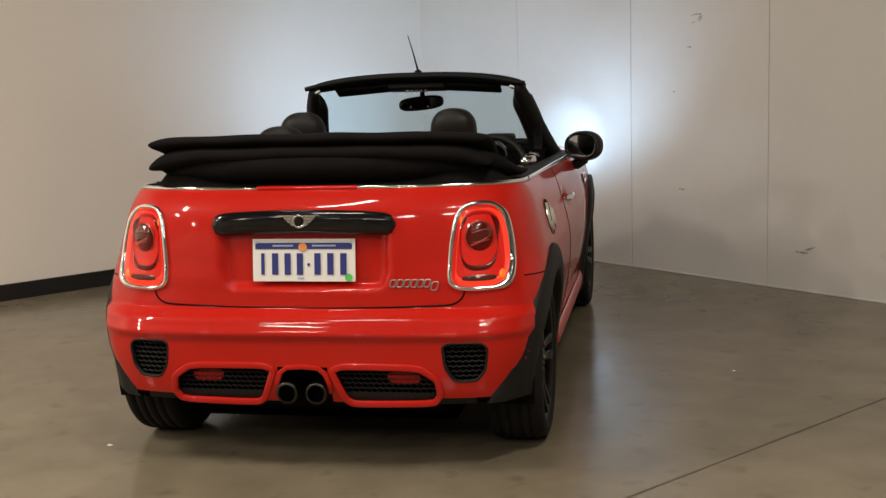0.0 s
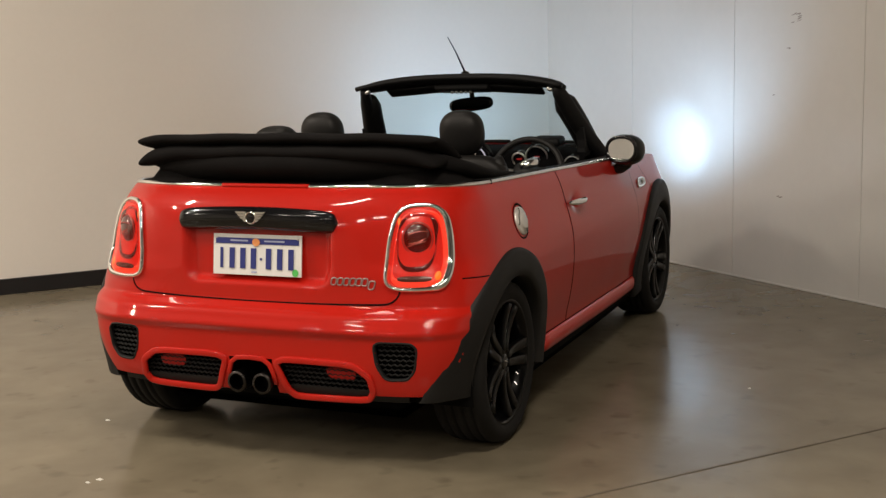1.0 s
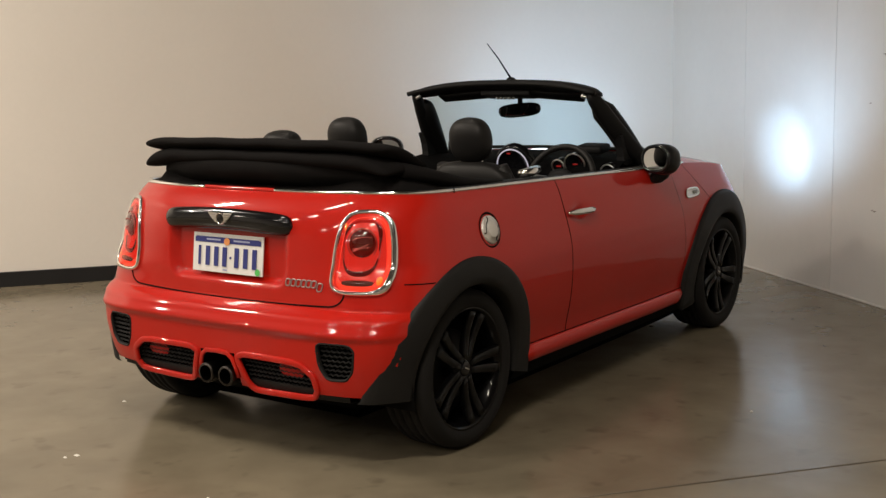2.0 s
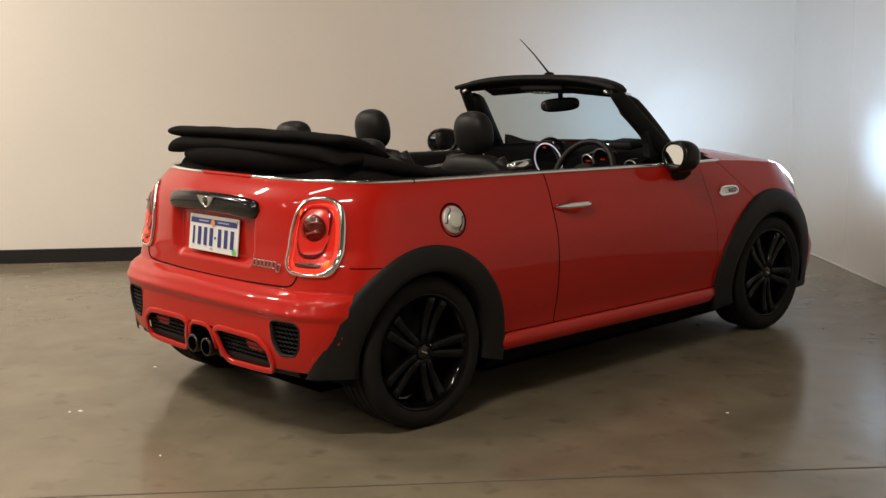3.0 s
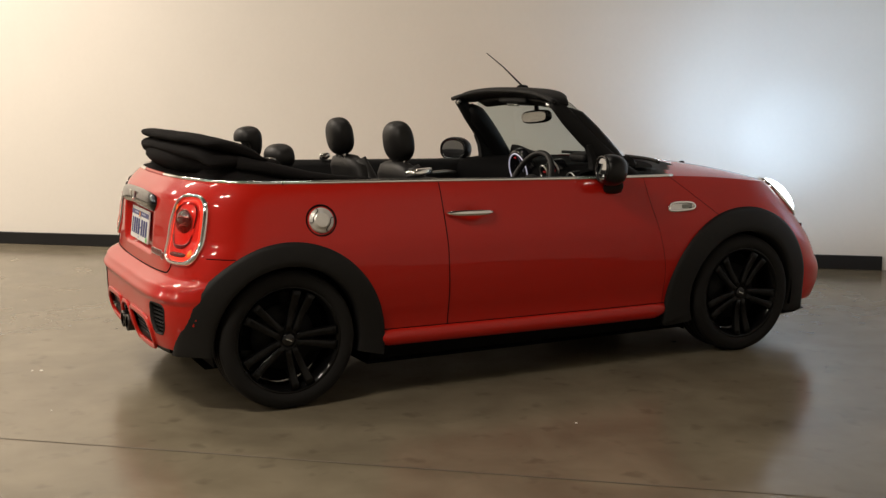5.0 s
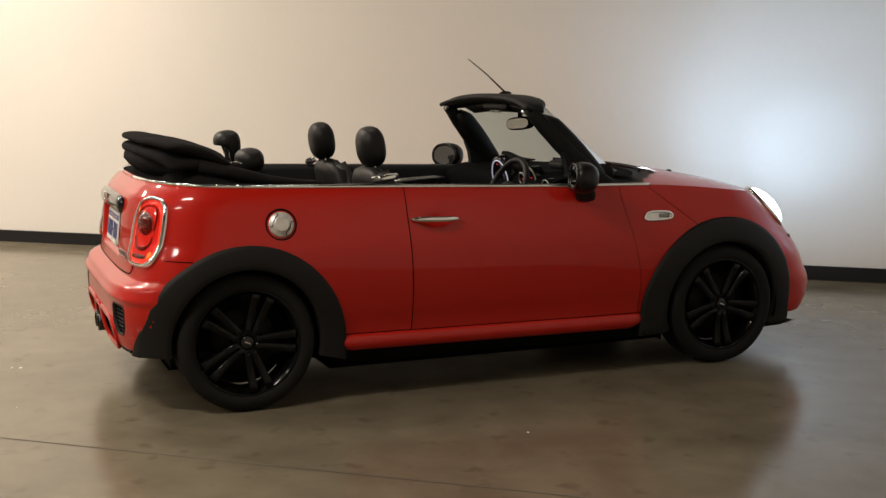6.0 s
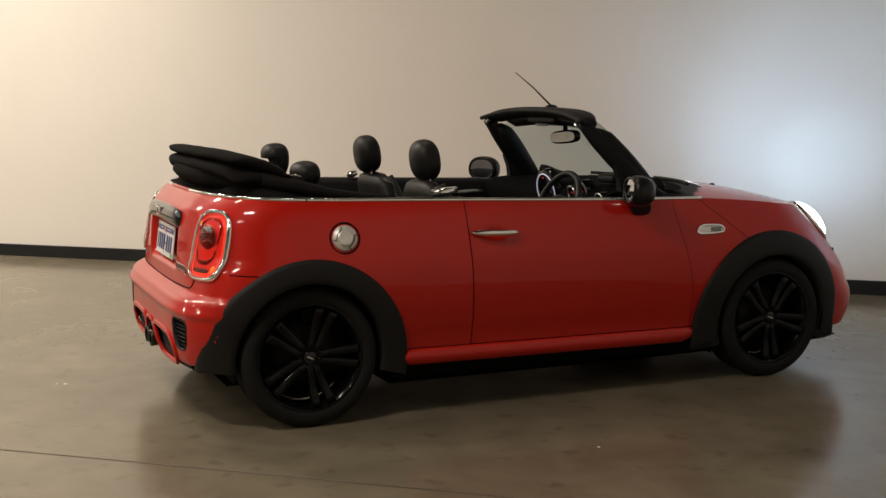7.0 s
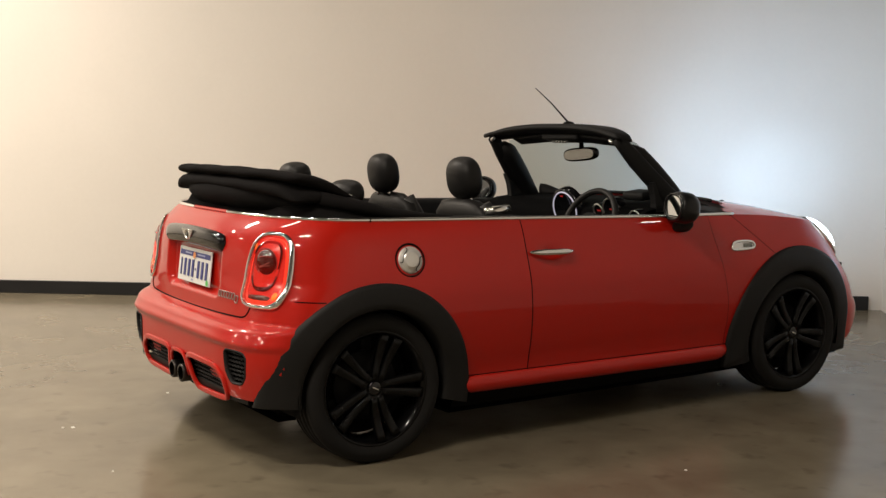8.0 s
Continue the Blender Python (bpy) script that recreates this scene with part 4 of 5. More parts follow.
for sign, door in zip((1, -1), doors):
    # door handle over its hollow
    ys = np.linspace(0.759, 1.003, 18)
    path = [(sign * (flank(y, 0.828) + 0.010 + 0.020 * (1 - abs((y - 0.881) / 0.122) ** 3)), y, 0.826 - 0.006 * (y - 0.759) / 0.244) for y in ys]
    rad = [0.005 + 0.010 * (1 - abs((y - 0.881) / 0.122) ** 4) for y in ys]
    obj("door_handle", *tube(path, [r * 0.8 for r in rad], rad, seg=10), M_CHROME, door, "chrome door handle")
    # indicator surround in the wing
    out = rounded([(2.000, 0.776), (2.022, 0.810), (2.150, 0.806), (2.172, 0.788), (2.160, 0.770), (2.03, 0.767)], 2)
    frame_path = [(sign * (flank(y, z) + 0.004), y, z) for y, z in out]
    side = obj("side_grille", *tube(frame_path, 0.0075, 0.005, closed=True, seg=8, up=(1, 0, 0)), M_CHROME, car, "chrome framed side grille with indicator")
    fill = [(sign * (flank(y, z) + 0.003), y, z) for y, z in out]
    cy, cz = 2.10, 0.789
    fill.append((sign * (flank(cy, cz) + 0.004), cy, cz))
    k = len(out)
    obj("side_grille_back", fill, [(i, (i + 1) % k, k) for i in range(k)], M_SATIN, side)
    bm = box((0.006, 0.062, 0.020), Matrix.Translation((sign * (flank(2.10, 0.79) + 0.006), 2.118, 0.788)), 0.003)
    part("indicator_lens", bm, M_SIDE_LENS, side)
    # mirror
    tilt = pose(0, 0, 0, -5, 0, -15 if sign > 0 else 36)
    cv, cf = blob((0, 0, 0), (0.097, 0.074, 0.076), e1=2.3, e2=2.3)
    cm = Matrix.Translation((sign * 0.840, 1.634, 0.992 if sign > 0 else 1.004)) @ tilt
    mirror = obj("door_mirror", [cm @ Vector((p[0], max(p[1], -0.045), p[2])) for p in cv], cf, M_MIRROR_CAP, car, "black door mirror")
    # the dish facing the tail
    mm = cm @ Matrix.Translation((0, -0.0465, 0))
    plate_out = oval(0, 0, 0.074, 0.056, square=2.3)
    verts = [mm @ Vector((px, 0, pz)) for px, pz in plate_out] + [mm @ Vector((0, 0, 0))]
    k = len(plate_out)
    obj("mirror_glass", verts, [(i, (i + 1) % k, k) for i in range(k)], M_MIRROR, mirror, smooth=False)
    ring = [mm @ Vector((px * 1.08, 0.0, pz * 1.10)) for px, pz in plate_out]
    obj("mirror_rim", *tube(ring, 0.009, 0.006, closed=True, seg=10, up=(0, 1, 0)), M_GLOSS, mirror)
    foot = [(sign * 0.775, 1.675, 0.893), (sign * 0.798, 1.673, 0.896), (sign * 0.820, 1.664, 0.912), (sign * 0.834, 1.652, 0.945), (sign * 0.838, 1.645, 0.965)]
    obj("mirror_foot", *tube(foot, [0.046, 0.050, 0.048, 0.044, 0.040], [0.022, 0.026, 0.026, 0.022, 0.02], seg=14, square=2.6), M_PLASTIC, mirror)
# fuel cap, on the driver's side
mf = Matrix.Translation((flank(0.156, 0.827), 0.156, 0.827)) @ pose(0, 0, 0, 0, -14, 0)
fuel = obj("fuel_flap", *disc_at(mf, [(0.0005, 0.071), (0.003, 0.069), (0.0005, 0.064), (-0.006, 0.058)]), M_DARK, car, "chrome fuel cap in a dark round recess")
obj("fuel_cap", *disc_at(mf, [(-0.006, 0.057), (0.006, 0.0555), (0.010, 0.052), (0.011, 0.036), (0.017, 0.034), (0.019, 0.030), (0.019, 0.0)]), M_CAP, fuel, "chrome cap")
for a in (25, 205):
    grip = [mf @ Vector((0.012, r * math.cos(radians(a + d)), r * math.sin(radians(a + d)))) for r, d in ((0.057, -16), (0.046, -12), (0.040, -24), (0.040, -44), (0.040, -64), (0.040, -84), (0.046, -96), (0.057, -92))]
    obj("cap_groove", *tube(grip, 0.0016, seg=6, up=(1, 0, 0)), M_DARK, fuel)
# headlights: domed lenses on the front corners
for sign in (1, -1):
    c = Vector((sign * 0.570, 2.894, 0.770))
    turn = pose(0, 0, 0, 42, 0, sign * -24)
    head = obj("headlight", *blob(c, (0.112, 0.074, 0.132), turn), M_HEAD, car, "lit oval headlight with chrome ring")
    ring = [turn @ Vector((0.114 * math.cos(w), 0.012, 0.134 * math.sin(w))) + c for w in np.linspace(0, 2 * math.pi, 48, endpoint=False)]
    obj("headlight_ring", *tube(ring, 0.012, closed=True, seg=10, up=turn @ Vector((0, 1, 0))), M_CHROME, head, "chrome ring")


# hidden slabs added below the headlights to keep their glow off the floor
for sign in (1, -1):
    part("headlight_glow_block", box((0.22, 0.24, 0.02), Matrix.Translation((sign * 0.555, 2.895, 0.625)), 0.004, 1), M_DARK, car)


# ---------------------------------------------------------------- wheels
def wheel(m, spin):
    prof = [(0.075, 0.222), (0.092, 0.236), (0.097, 0.238), (0.092, 0.230), (0.070, 0.214), (0.0, 0.205), (-0.09, 0.222), (-0.10, 0.232)]
    v, f = lathe(prof, 72)
    w = obj("wheel", v, f, M_WHEEL, car, "gloss black alloy wheel with five double spokes")
    w.matrix_basis = m
    tyre = [(0.094, 0.236), (0.102, 0.246), (0.1065, 0.262), (0.106, 0.278), (0.100, 0.293), (0.092, 0.301), (0.080, 0.3055)]
    for g in (0.055, 0.02, -0.02, -0.055):
        tyre += [(g + 0.005, 0.308), (g + 0.0042, 0.302), (g - 0.0042, 0.302), (g - 0.005, 0.308)]
    tyre += [(-0.080, 0.3055), (-0.092, 0.301), (-0.100, 0.293), (-0.1065, 0.270), (-0.10, 0.236)]
    obj("tyre", *lathe(tyre, 96), M_TYRE, w, "black road tyre")
    obj("brake_disc", *lathe([(0.0, 0.05), (0.0, 0.145), (-0.02, 0.145), (-0.02, 0.05)], 48), M_PLASTIC, w)
    obj("wheel_back", *lathe([(-0.03, 0.205), (-0.035, 0.03), (-0.035, 0.0)], 48), M_DARK, w)
    for k in range(5):
        for s in (-1, 1):
            a = radians(spin + 72 * k)
            path, ra, rb = [], [], []
            for t in np.linspace(0, 1, 9):
                r = 0.038 + t * 0.182
                off = s * (0.014 + 0.021 * t)
                y, z = r * math.cos(a) - off * math.sin(a), r * math.sin(a) + off * math.cos(a)
                path.append((0.071 + 0.012 * t - 0.010 * math.sin(math.pi * t), y, z))
                ra.append(0.0140 + 0.0065 * t)
                rb.append(0.014)
            obj("spoke", *tube(path, ra, rb, seg=16, up=(1, 0, 0), square=4.5), M_WHEEL, w)
    obj("hub", *lathe([(0.03, 0.062), (0.066, 0.060), (0.078, 0.050), (0.080, 0.032), (0.076, 0.031)], 40), M_WHEEL, w)
    obj("centre_cap", *lathe([(0.070, 0.031), (0.084, 0.029), (0.086, 0.020), (0.087, 0.0)], 32), M_GLOSS, w)
    part("cap_badge", box((0.003, 0.030, 0.005), Matrix.Translation((0.088, 0, 0)) @ pose(0, 0, 0, -24), 0.001), M_SATIN, w)
    for k in range(5):
        a = radians(spin + 36 + 72 * k)
        obj("wheel_bolt", *blob((0.066, 0.045 * math.cos(a), 0.045 * math.sin(a)), (0.012, 0.008, 0.008), nu=10, nv=6), M_SATIN, w)
    return w


for x, y, spin in ((0.705, 0.0, 70), (0.705, HUB_F, 58)):
    wheel(Matrix.Translation((x, y, HUB_Z)), spin)
    wheel(Matrix.Translation((-x, y, HUB_Z)) @ pose(0, 0, 0, 0, 0, 180), spin + 20)
for y in (0.0, HUB_F):
    obj("axle", *tube([(-0.64, y, HUB_Z - 0.03), (0.64, y, HUB_Z - 0.03)], 0.04), M_DARK, car)

# ---------------------------------------------------------------- windscreen
def screen_pt(s, t):
    """s across from -1 to 1, t from the base 0 to the header 1."""
    base = Vector((0.630 * s, 2.16 - 0.27 * abs(s) ** 2.2, 0.985 - 0.010 * s * s))
    top = Vector((0.535 * s, 1.700 - 0.085 * abs(s) ** 2.2, 1.345 - 0.055 * abs(s) ** 2.2))
    p = base.lerp(top, t)
    p.z += 0.018 * math.sin(math.pi * t)
    return p


rows = [[screen_pt(s, t) for s in np.linspace(-1, 1, 33)] for t in np.linspace(0, 1, 13)]
screen = obj("windscreen", *sheet(rows), M_GLASS, car, "clear slightly green windscreen")
screen.visible_shadow = False
for sign in (1, -1):
    path = [(sign * 0.672, 1.900, 0.920), (sign * 0.652, 1.842, 0.955), (sign * 0.614, 1.738, 1.048), (sign * 0.578, 1.650, 1.142), (sign * 0.549, 1.572, 1.230), (sign * 0.532, 1.524, 1.284), (sign * 0.526, 1.488, 1.308)]
    obj("windscreen_pillar", *tube(path, [0.034, 0.034, 0.034, 0.034, 0.033, 0.027, 0.016], [0.040, 0.042, 0.043, 0.043, 0.040, 0.033, 0.020], seg=14, up=(0, -0.4, 1), square=2.8), M_TRIM, car, "black windscreen pillar")
    inner = [screen_pt(sign * 0.97, t) + Vector((0, -0.062, -0.020)) for t in np.linspace(0.02, 0.98, 12)]
    obj("pillar_trim", *tube(inner, [0.046] * 10 + [0.038, 0.022], [0.058] * 10 + [0.044, 0.026], seg=10, up=(0, -0.5, 1), square=2.6), M_TRIM, car)
    # inner corner gusset at the foot of the screen
    foot = [screen_pt(sign * s, 0.03) + Vector((0, -0.025, 0.0)) for s in np.linspace(0.70, 0.94, 8)]
    obj("pillar_foot", *tube(foot, 0.05, [0.006, 0.008, 0.012, 0.018, 0.028, 0.040, 0.050, 0.054], seg=10), M_TRIM, car)
    # upright sail between the pillar and the door's waistline
    outer = [(1.672, 0.955), (1.672, 0.995), (1.664, 1.040), (1.640, 1.100), (1.700, 1.110), (1.790, 1.020), (1.900, 0.955)]
    rows = [[(sign * x, y, z) for y, z in outer] for x in (0.620, 0.612, 0.595, 0.580)]
    obj("pillar_sail", *sheet(rows, close_u=True, caps=True), M_TRIM, car, smooth=False)
    # quarter trim between pillar and door
    part("pillar_base", box((0.05, 0.16, 0.04), Matrix.Translation((sign * 0.672, 1.925, 0.942)) @ pose(0, 0, 0, -8, 0, 0), 0.018, 3), M_TRIM, car)
rows = []
for s in np.linspace(-1, 1, 41):
    x = 0.560 * s
    yc = 1.605 - 0.050 * abs(s) ** 2.4
    zc = 1.353 - 0.048 * abs(s) ** 2.6
    row = []
    k = (1 - abs(s) ** 8) ** 0.3 if abs(s) < 1 else 0.3
    for i in range(20):
        w = 2 * math.pi * i / 20
        c, sn = math.cos(w), math.sin(w)
        c, sn = math.copysign(abs(c) ** 0.72, c), math.copysign(abs(sn) ** 0.8, sn)
        row.append((x, yc + 0.105 * k * c * (1 - (0.78 if c > 0 else 0.1) * smooth(0.5, 1.0, abs(s))), zc + (0.027 * sn + 0.004 - 0.012 * c * abs(c)) * k))
    rows.append(row)
obj("windscreen_header", *sheet(rows, close_u=True, caps=True), M_TRIM, car, "black header rail of the windscreen")
seal = [(0.562 * s, 1.510 - 0.035 * abs(s) ** 2.4, 1.366 - 0.050 * abs(s) ** 2.6) for s in np.linspace(-1, 1, 31)]
obj("header_seal", *tube(seal, 0.014, 0.012, seg=8), M_TRIM, car)
for sign in (1, -1):
    part("header_latch", box((0.030, 0.020, 0.018), Matrix.Translation((sign * 0.498, 1.482, 1.300)) @ pose(0, 0, 0, 20, sign * 25, 0), 0.007), M_SATIN, car, "grey roof latch socket")
    v = box((0.30, 0.020, 0.075), Matrix.Translation((sign * 0.28, 1.600, 1.302)) @ pose(0, 0, 0, 62, sign * 4, 0), 0.009, 3)
    part("sun_visor", v, M_TRIM, car, "black folded sun visor")
part("overhead_console", box((0.30, 0.10, 0.034), Matrix.Translation((0.0, 1.60, 1.310)) @ pose(0, 0, 0, -12), 0.012, 3), M_TRIM, car)
for k in range(5):
    part("console_switch", box((0.014, 0.014, 0.012), Matrix.Translation((-0.05 + 0.025 * k, 1.56, 1.290)), 0.003), M_SIDE_LENS, car)
# inside mirror
im = Matrix.Translation((-0.008, 1.712, 1.224)) @ pose(0, 0, 0, 2.5, -5, 11)
v, f = blob((0, 0, 0), (0.118, 0.022, 0.037), e1=3, e2=3)
rear_view = obj("interior_mirror", [im @ Vector(p) for p in v], f, M_GLOSS, car, "black framed rear-view mirror")
out = oval(0, 0, 0.100, 0.027, square=3.2)
verts = [im @ Vector((px, -0.0232, pz)) for px, pz in out] + [im @ Vector((0, -0.0232, 0))]
obj("mirror_glass", verts, [(i, (i + 1) % len(out), len(out)) for i in range(len(out))], M_MIRROR, rear_view, smooth=False)
obj("mirror_stem", *tube([(0, 1.708, 1.245), (0, 1.705, 1.295), (0, 1.70, 1.335)], [0.014, 0.012, 0.030], seg=10, up=(0, 1, 0)), M_TRIM, rear_view)
# aerial
aerial = obj("aerial", *blob((0, 1.618, 1.385), (0.018, 0.035, 0.013)), M_PLASTIC, car, "black whip aerial on the header")
obj("aerial_whip", *tube([(0, 1.615, 1.392), (0, 1.592, 1.412), (0, 1.50, 1.492), (0, 1.398, 1.566)], [0.006, 0.005, 0.0034, 0.0022], seg=8, up=(1, 0, 0)), M_PLASTIC, aerial)
# scuttle below the screen, washer jets, wipers
rows = []
for s in np.linspace(-1, 1, 33):
    xb = 0.70 * s
    rows.append([(xb, 2.43 - 0.36 * abs(s) ** 2.2 + 0.02, 0.964 - 0.03 * s * s), (xb, 2.27 - 0.27 * abs(s) ** 2.2, 0.958 - 0.03 * s * s), (xb * 0.98, 2.14 - 0.25 * abs(s) ** 2.2, 0.950 - 0.02 * s * s)])
obj("scuttle_panel", *sheet(rows), M_PLASTIC, car)
for x0, x1 in ((0.52, 0.02), (0.0, -0.48)):
    path = [(x0 + (x1 - x0) * t, 2.31 - 0.26 * abs((x0 + (x1 - x0) * t) / 0.7) ** 2.2 - 0.03, 0.992) for t in np.linspace(0, 1, 10)]
    obj("wiper", *tube(path, 0.008, 0.010, seg=6), M_PLASTIC, car)
for x in (-0.25, 0.25):
    obj("washer_jet", *blob((x, 2.50, BONNET(2.5) - 0.004), (0.013, 0.018, 0.009), nu=12, nv=8), M_PLASTIC, car)

# ---------------------------------------------------------------- cabin
def slab_part(name, size, m, material, bevel=0.01, label="", parent=None):
    return part(name, box(size, m, bevel, 3), material, parent or car, label)


T = Matrix.Translation
slab_part("cabin_floor", (1.36, 2.30, 0.04), T((0, 0.95, 0.24)), M_TRIM)
slab_part("bulkhead", (1.36, 0.06, 0.66), T((0, 2.06, 0.60)), M_TRIM)
slab_part("rear_bulkhead", (1.36, 0.05, 0.62), T((0, 0.02, 0.60)), M_TRIM)
for sign, door in zip((1, -1), doors):
    rows = []
    for y in np.linspace(0.78, 1.95, 30):
        b, w = BELT(y), flank(y, BELT(y))
        rows.append([(sign * (w + 0.001), y, b + 0.001), (sign * (w - 0.010), y, b + 0.008), (sign * (w - 0.075), y, b + 0.006), (sign * (w - 0.10), y, b - 0.02), (sign * (w - 0.10), y, b - 0.12), (sign * (w - 0.06), y, b - 0.2), (sign * (w - 0.07), y, 0.30)])
    obj("door_lining", *sheet(rows), M_TRIM, door, "black door lining")
    obj("door_pull", *tube([(sign * 0.625, 1.15, 0.86), (sign * 0.61, 1.25, 0.88), (sign * 0.61, 1.45, 0.89), (sign * 0.625, 1.52, 0.88)], 0.013, seg=8), M_SATIN, door)
    rows = []
    for y in np.linspace(-0.02, 0.77, 24):
        b, w = BELT(y), flank(y, BELT(y))
        rows.append([(sign * (w + 0.001), y, b + 0.001), (sign * (w - 0.012), y, b + 0.009), (sign * (w - 0.09), y, b + 0.010), (sign * (w - 0.13), y, b - 0.02), (sign * (w - 0.13), y, 0.30)])
    obj("rear_side_lining", *sheet(rows), M_TRIM, car, "black rear side lining")
    # outlet in the far door corner
    obj("door_speaker", *disc_at(T((sign * 0.628, 1.66, 0.90)) @ pose(0, 0, 0, 0, 0, 180 if sign > 0 else 0), [(0.0, 0.045), (0.006, 0.044), (0.008, 0.036), (0.003, 0.0)]), M_SATIN if sign < 0 else M_TRIM, door)


def seat(cx, y, z, tall, wide, parent_label, lean):
    top = y - lean
    path = [(cx, y + 0.03, z), (cx, y, z + 0.15), (cx, y - lean * 0.5, z + tall * 0.55), (cx, top + 0.02, z + tall * 0.90), (cx, top + 0.004, z + tall * 0.975), (cx, top, z + tall)]
    s = obj("seat_back", *tube(path, [wide, wide * 1.02, wide, wide * 0.86, wide * 0.62, wide * 0.30], [0.075, 0.075, 0.065, 0.052, 0.036, 0.012], seg=24, up=(0, 1, 0), square=3.4), M_LEATHER, car, parent_label)
    for side in (-1, 1):
        bol = [(cx + side * wide * 0.86, p[1] + 0.045, p[2] + 0.02) for p in path[:3]] + [(cx + side * wide * 0.66, top + 0.03, z + tall * 0.97)]
        obj("seat_bolster", *tube(bol, [0.05, 0.055, 0.05, 0.03], [0.06, 0.06, 0.05, 0.03], seg=12, up=(0, 1, 0)), M_LEATHER, s)
    return s


def headrest(cx, y, z0, size, lean, parent, posts):
    m = pose(0, 0, 0, lean)
    c = Vector((cx, y, z0 + size[2] + posts))
    h = obj("headrest", *blob(c, size, m, e1=2.5, e2=2.6), M_LEATHER, parent, "rounded black leather headrest")
    if posts:
        # hooded: a deep front pad, and a rear lip that stops short of the posts
        for v in h.data.vertices:
            d = v.co - c
            if d.y < 0.0:
                v.co.z = max(v.co.z, c.z - 0.012 - 0.03 * smooth(-0.02, 0.0, d.y))
                v.co.y -= 0.004 * smooth(0.0, -0.05, d.y)
            elif d.z < 0:
                v.co.z += 0.9 * d.z
    for side in (-0.055, 0.055):
        obj("headrest_post", *tube([(cx + side, y + 0.01, z0 - 0.04), (cx + side, y, z0 + posts + 0.03)], 0.006, seg=8, up=(0, 1, 0)), M_CHROME, parent)
    return h


for cx in (-0.335, 0.335):
    s = seat(cx, 0.86, 0.46, 0.575, 0.235, "black leather sports seat back", 0.15)
    headrest(cx, 0.685 if cx < 0 else 0.733, 1.030, (0.102, 0.064, 0.101), 8, s, 0.0)
    obj("seat_cushion", *tube([(cx, 0.80, 0.46), (cx, 1.0, 0.48), (cx, 1.28, 0.50)], [0.23, 0.25, 0.23], 0.08, seg=20, square=3.5), M_LEATHER, car)
for cx, raised in ((-0.265, 0.055), (0.275, 0.0)):
    s = seat(cx, 0.20, 0.46, 0.545, 0.24, "black leather rear seat back", 0.06)
    headrest(cx, 0.158 if raised else 0.145, 1.015, (0.092 if raised else 0.102, 0.064, 0.064 if raised else 0.060), 6, s, raised)
# chrome belt guides
for sign in (1, -1):
    obj("belt_guide", *tube([(sign * 0.652, 0.630 if sign > 0 else 0.70, 0.998), (sign * 0.672, 0.675 if sign > 0 else 0.72, 1.004), (sign * 0.668, 0.745, 1.012)], [0.020, 0.030, 0.024], [0.015, 0.019, 0.015], seg=12, square=3), M_CHROME, car, "chrome seat-belt guide")
obj("belt_buckle", *tube([(0.455, 0.012, 1.072), (0.478, 0.030, 1.078), (0.500, 0.048, 1.074)], [0.014, 0.018, 0.014], [0.007, 0.009, 0.007], seg=10, square=3), M_CHROME, car, "chrome rear belt guide")

# dashboard across the car
rows = []
for x in np.linspace(-0.645, 0.645, 41):
    hump = 0.022 * math.exp(-((x - 0.385) / 0.16) ** 2) + 0.020 * math.exp(-(x / 0.13) ** 2)
    fwd = 0.05 * (x / 0.645) ** 2
    rows.append([(x, y - fwd, z) for y, z in ((1.70, 0.52), (1.62, 0.66), (1.60, 0.80), (1.585, 0.90 + hump), (1.605, 0.945 + hump), (1.66, 0.968 + hump), (1.76, 0.978 + hump * 0.5), (1.95, 0.985), (2.28 - 0.22 * (x / 0.645) ** 2, 0.975))])
obj("dashboard", *sheet(rows), M_DASH, car, "black moulded dashboard")
slab_part("display_pod", (0.155, 0.12, 0.045), T((0.392, 1.775, 1.026)) @ pose(0, 0, 0, 6), M_TRIM, 0.018, "black display pod on the dashboard")
# round centre display with its glowing ring
mc = T((0.030, 1.590, 0.938)) @ pose(0, 0, 0, 0, 0, -90) @ pose(0, 0, 0, 0, 12, 0)
centre = obj("centre_display", *disc_at(mc, [(-0.03, 0.118), (0.008, 0.114), (0.014, 0.104), (0.010, 0.090), (0.004, 0.086), (0.004, 0.0)]), M_GLOSS, car, "round centre display with a glowing ring")
ring = [mc @ Vector((0.014, 0.094 * math.cos(w), 0.094 * math.sin(w))) for w in np.linspace(0, 2 * math.pi, 64, endpoint=False)]
obj("display_ring", *tube(ring, 0.004, closed=True, seg=8, up=(0, 1, 0)), M_RING, centre, "glowing pale violet ring")
part("display_light", box((0.002, 0.022, 0.008), mc @ T((0.008, -0.02, 0.07)), 0.001), M_DISPLAY, centre)
# round outlet at the dashboard's end
mo = T((0.585, 1.575, 0.925)) @ pose(0, 0, 0, 0, 0, -90) @ pose(0, 0, 0, 0, 10, 0)
outlet = obj("air_outlet", *disc_at(mo, [(-0.04, 0.042), (0.004, 0.044), (0.008, 0.040), (0.002, 0.035), (-0.012, 0.0)]), M_GLOSS, car, "round air outlet with a satin ring")
obj("outlet_ring", *tube([mo @ Vector((0.007, 0.041 * math.cos(w), 0.041 * math.sin(w))) for w in np.linspace(0, 2 * math.pi, 36, endpoint=False)], 0.0035, closed=True, seg=8, up=(0, 1, 0)), M_SATIN, outlet)
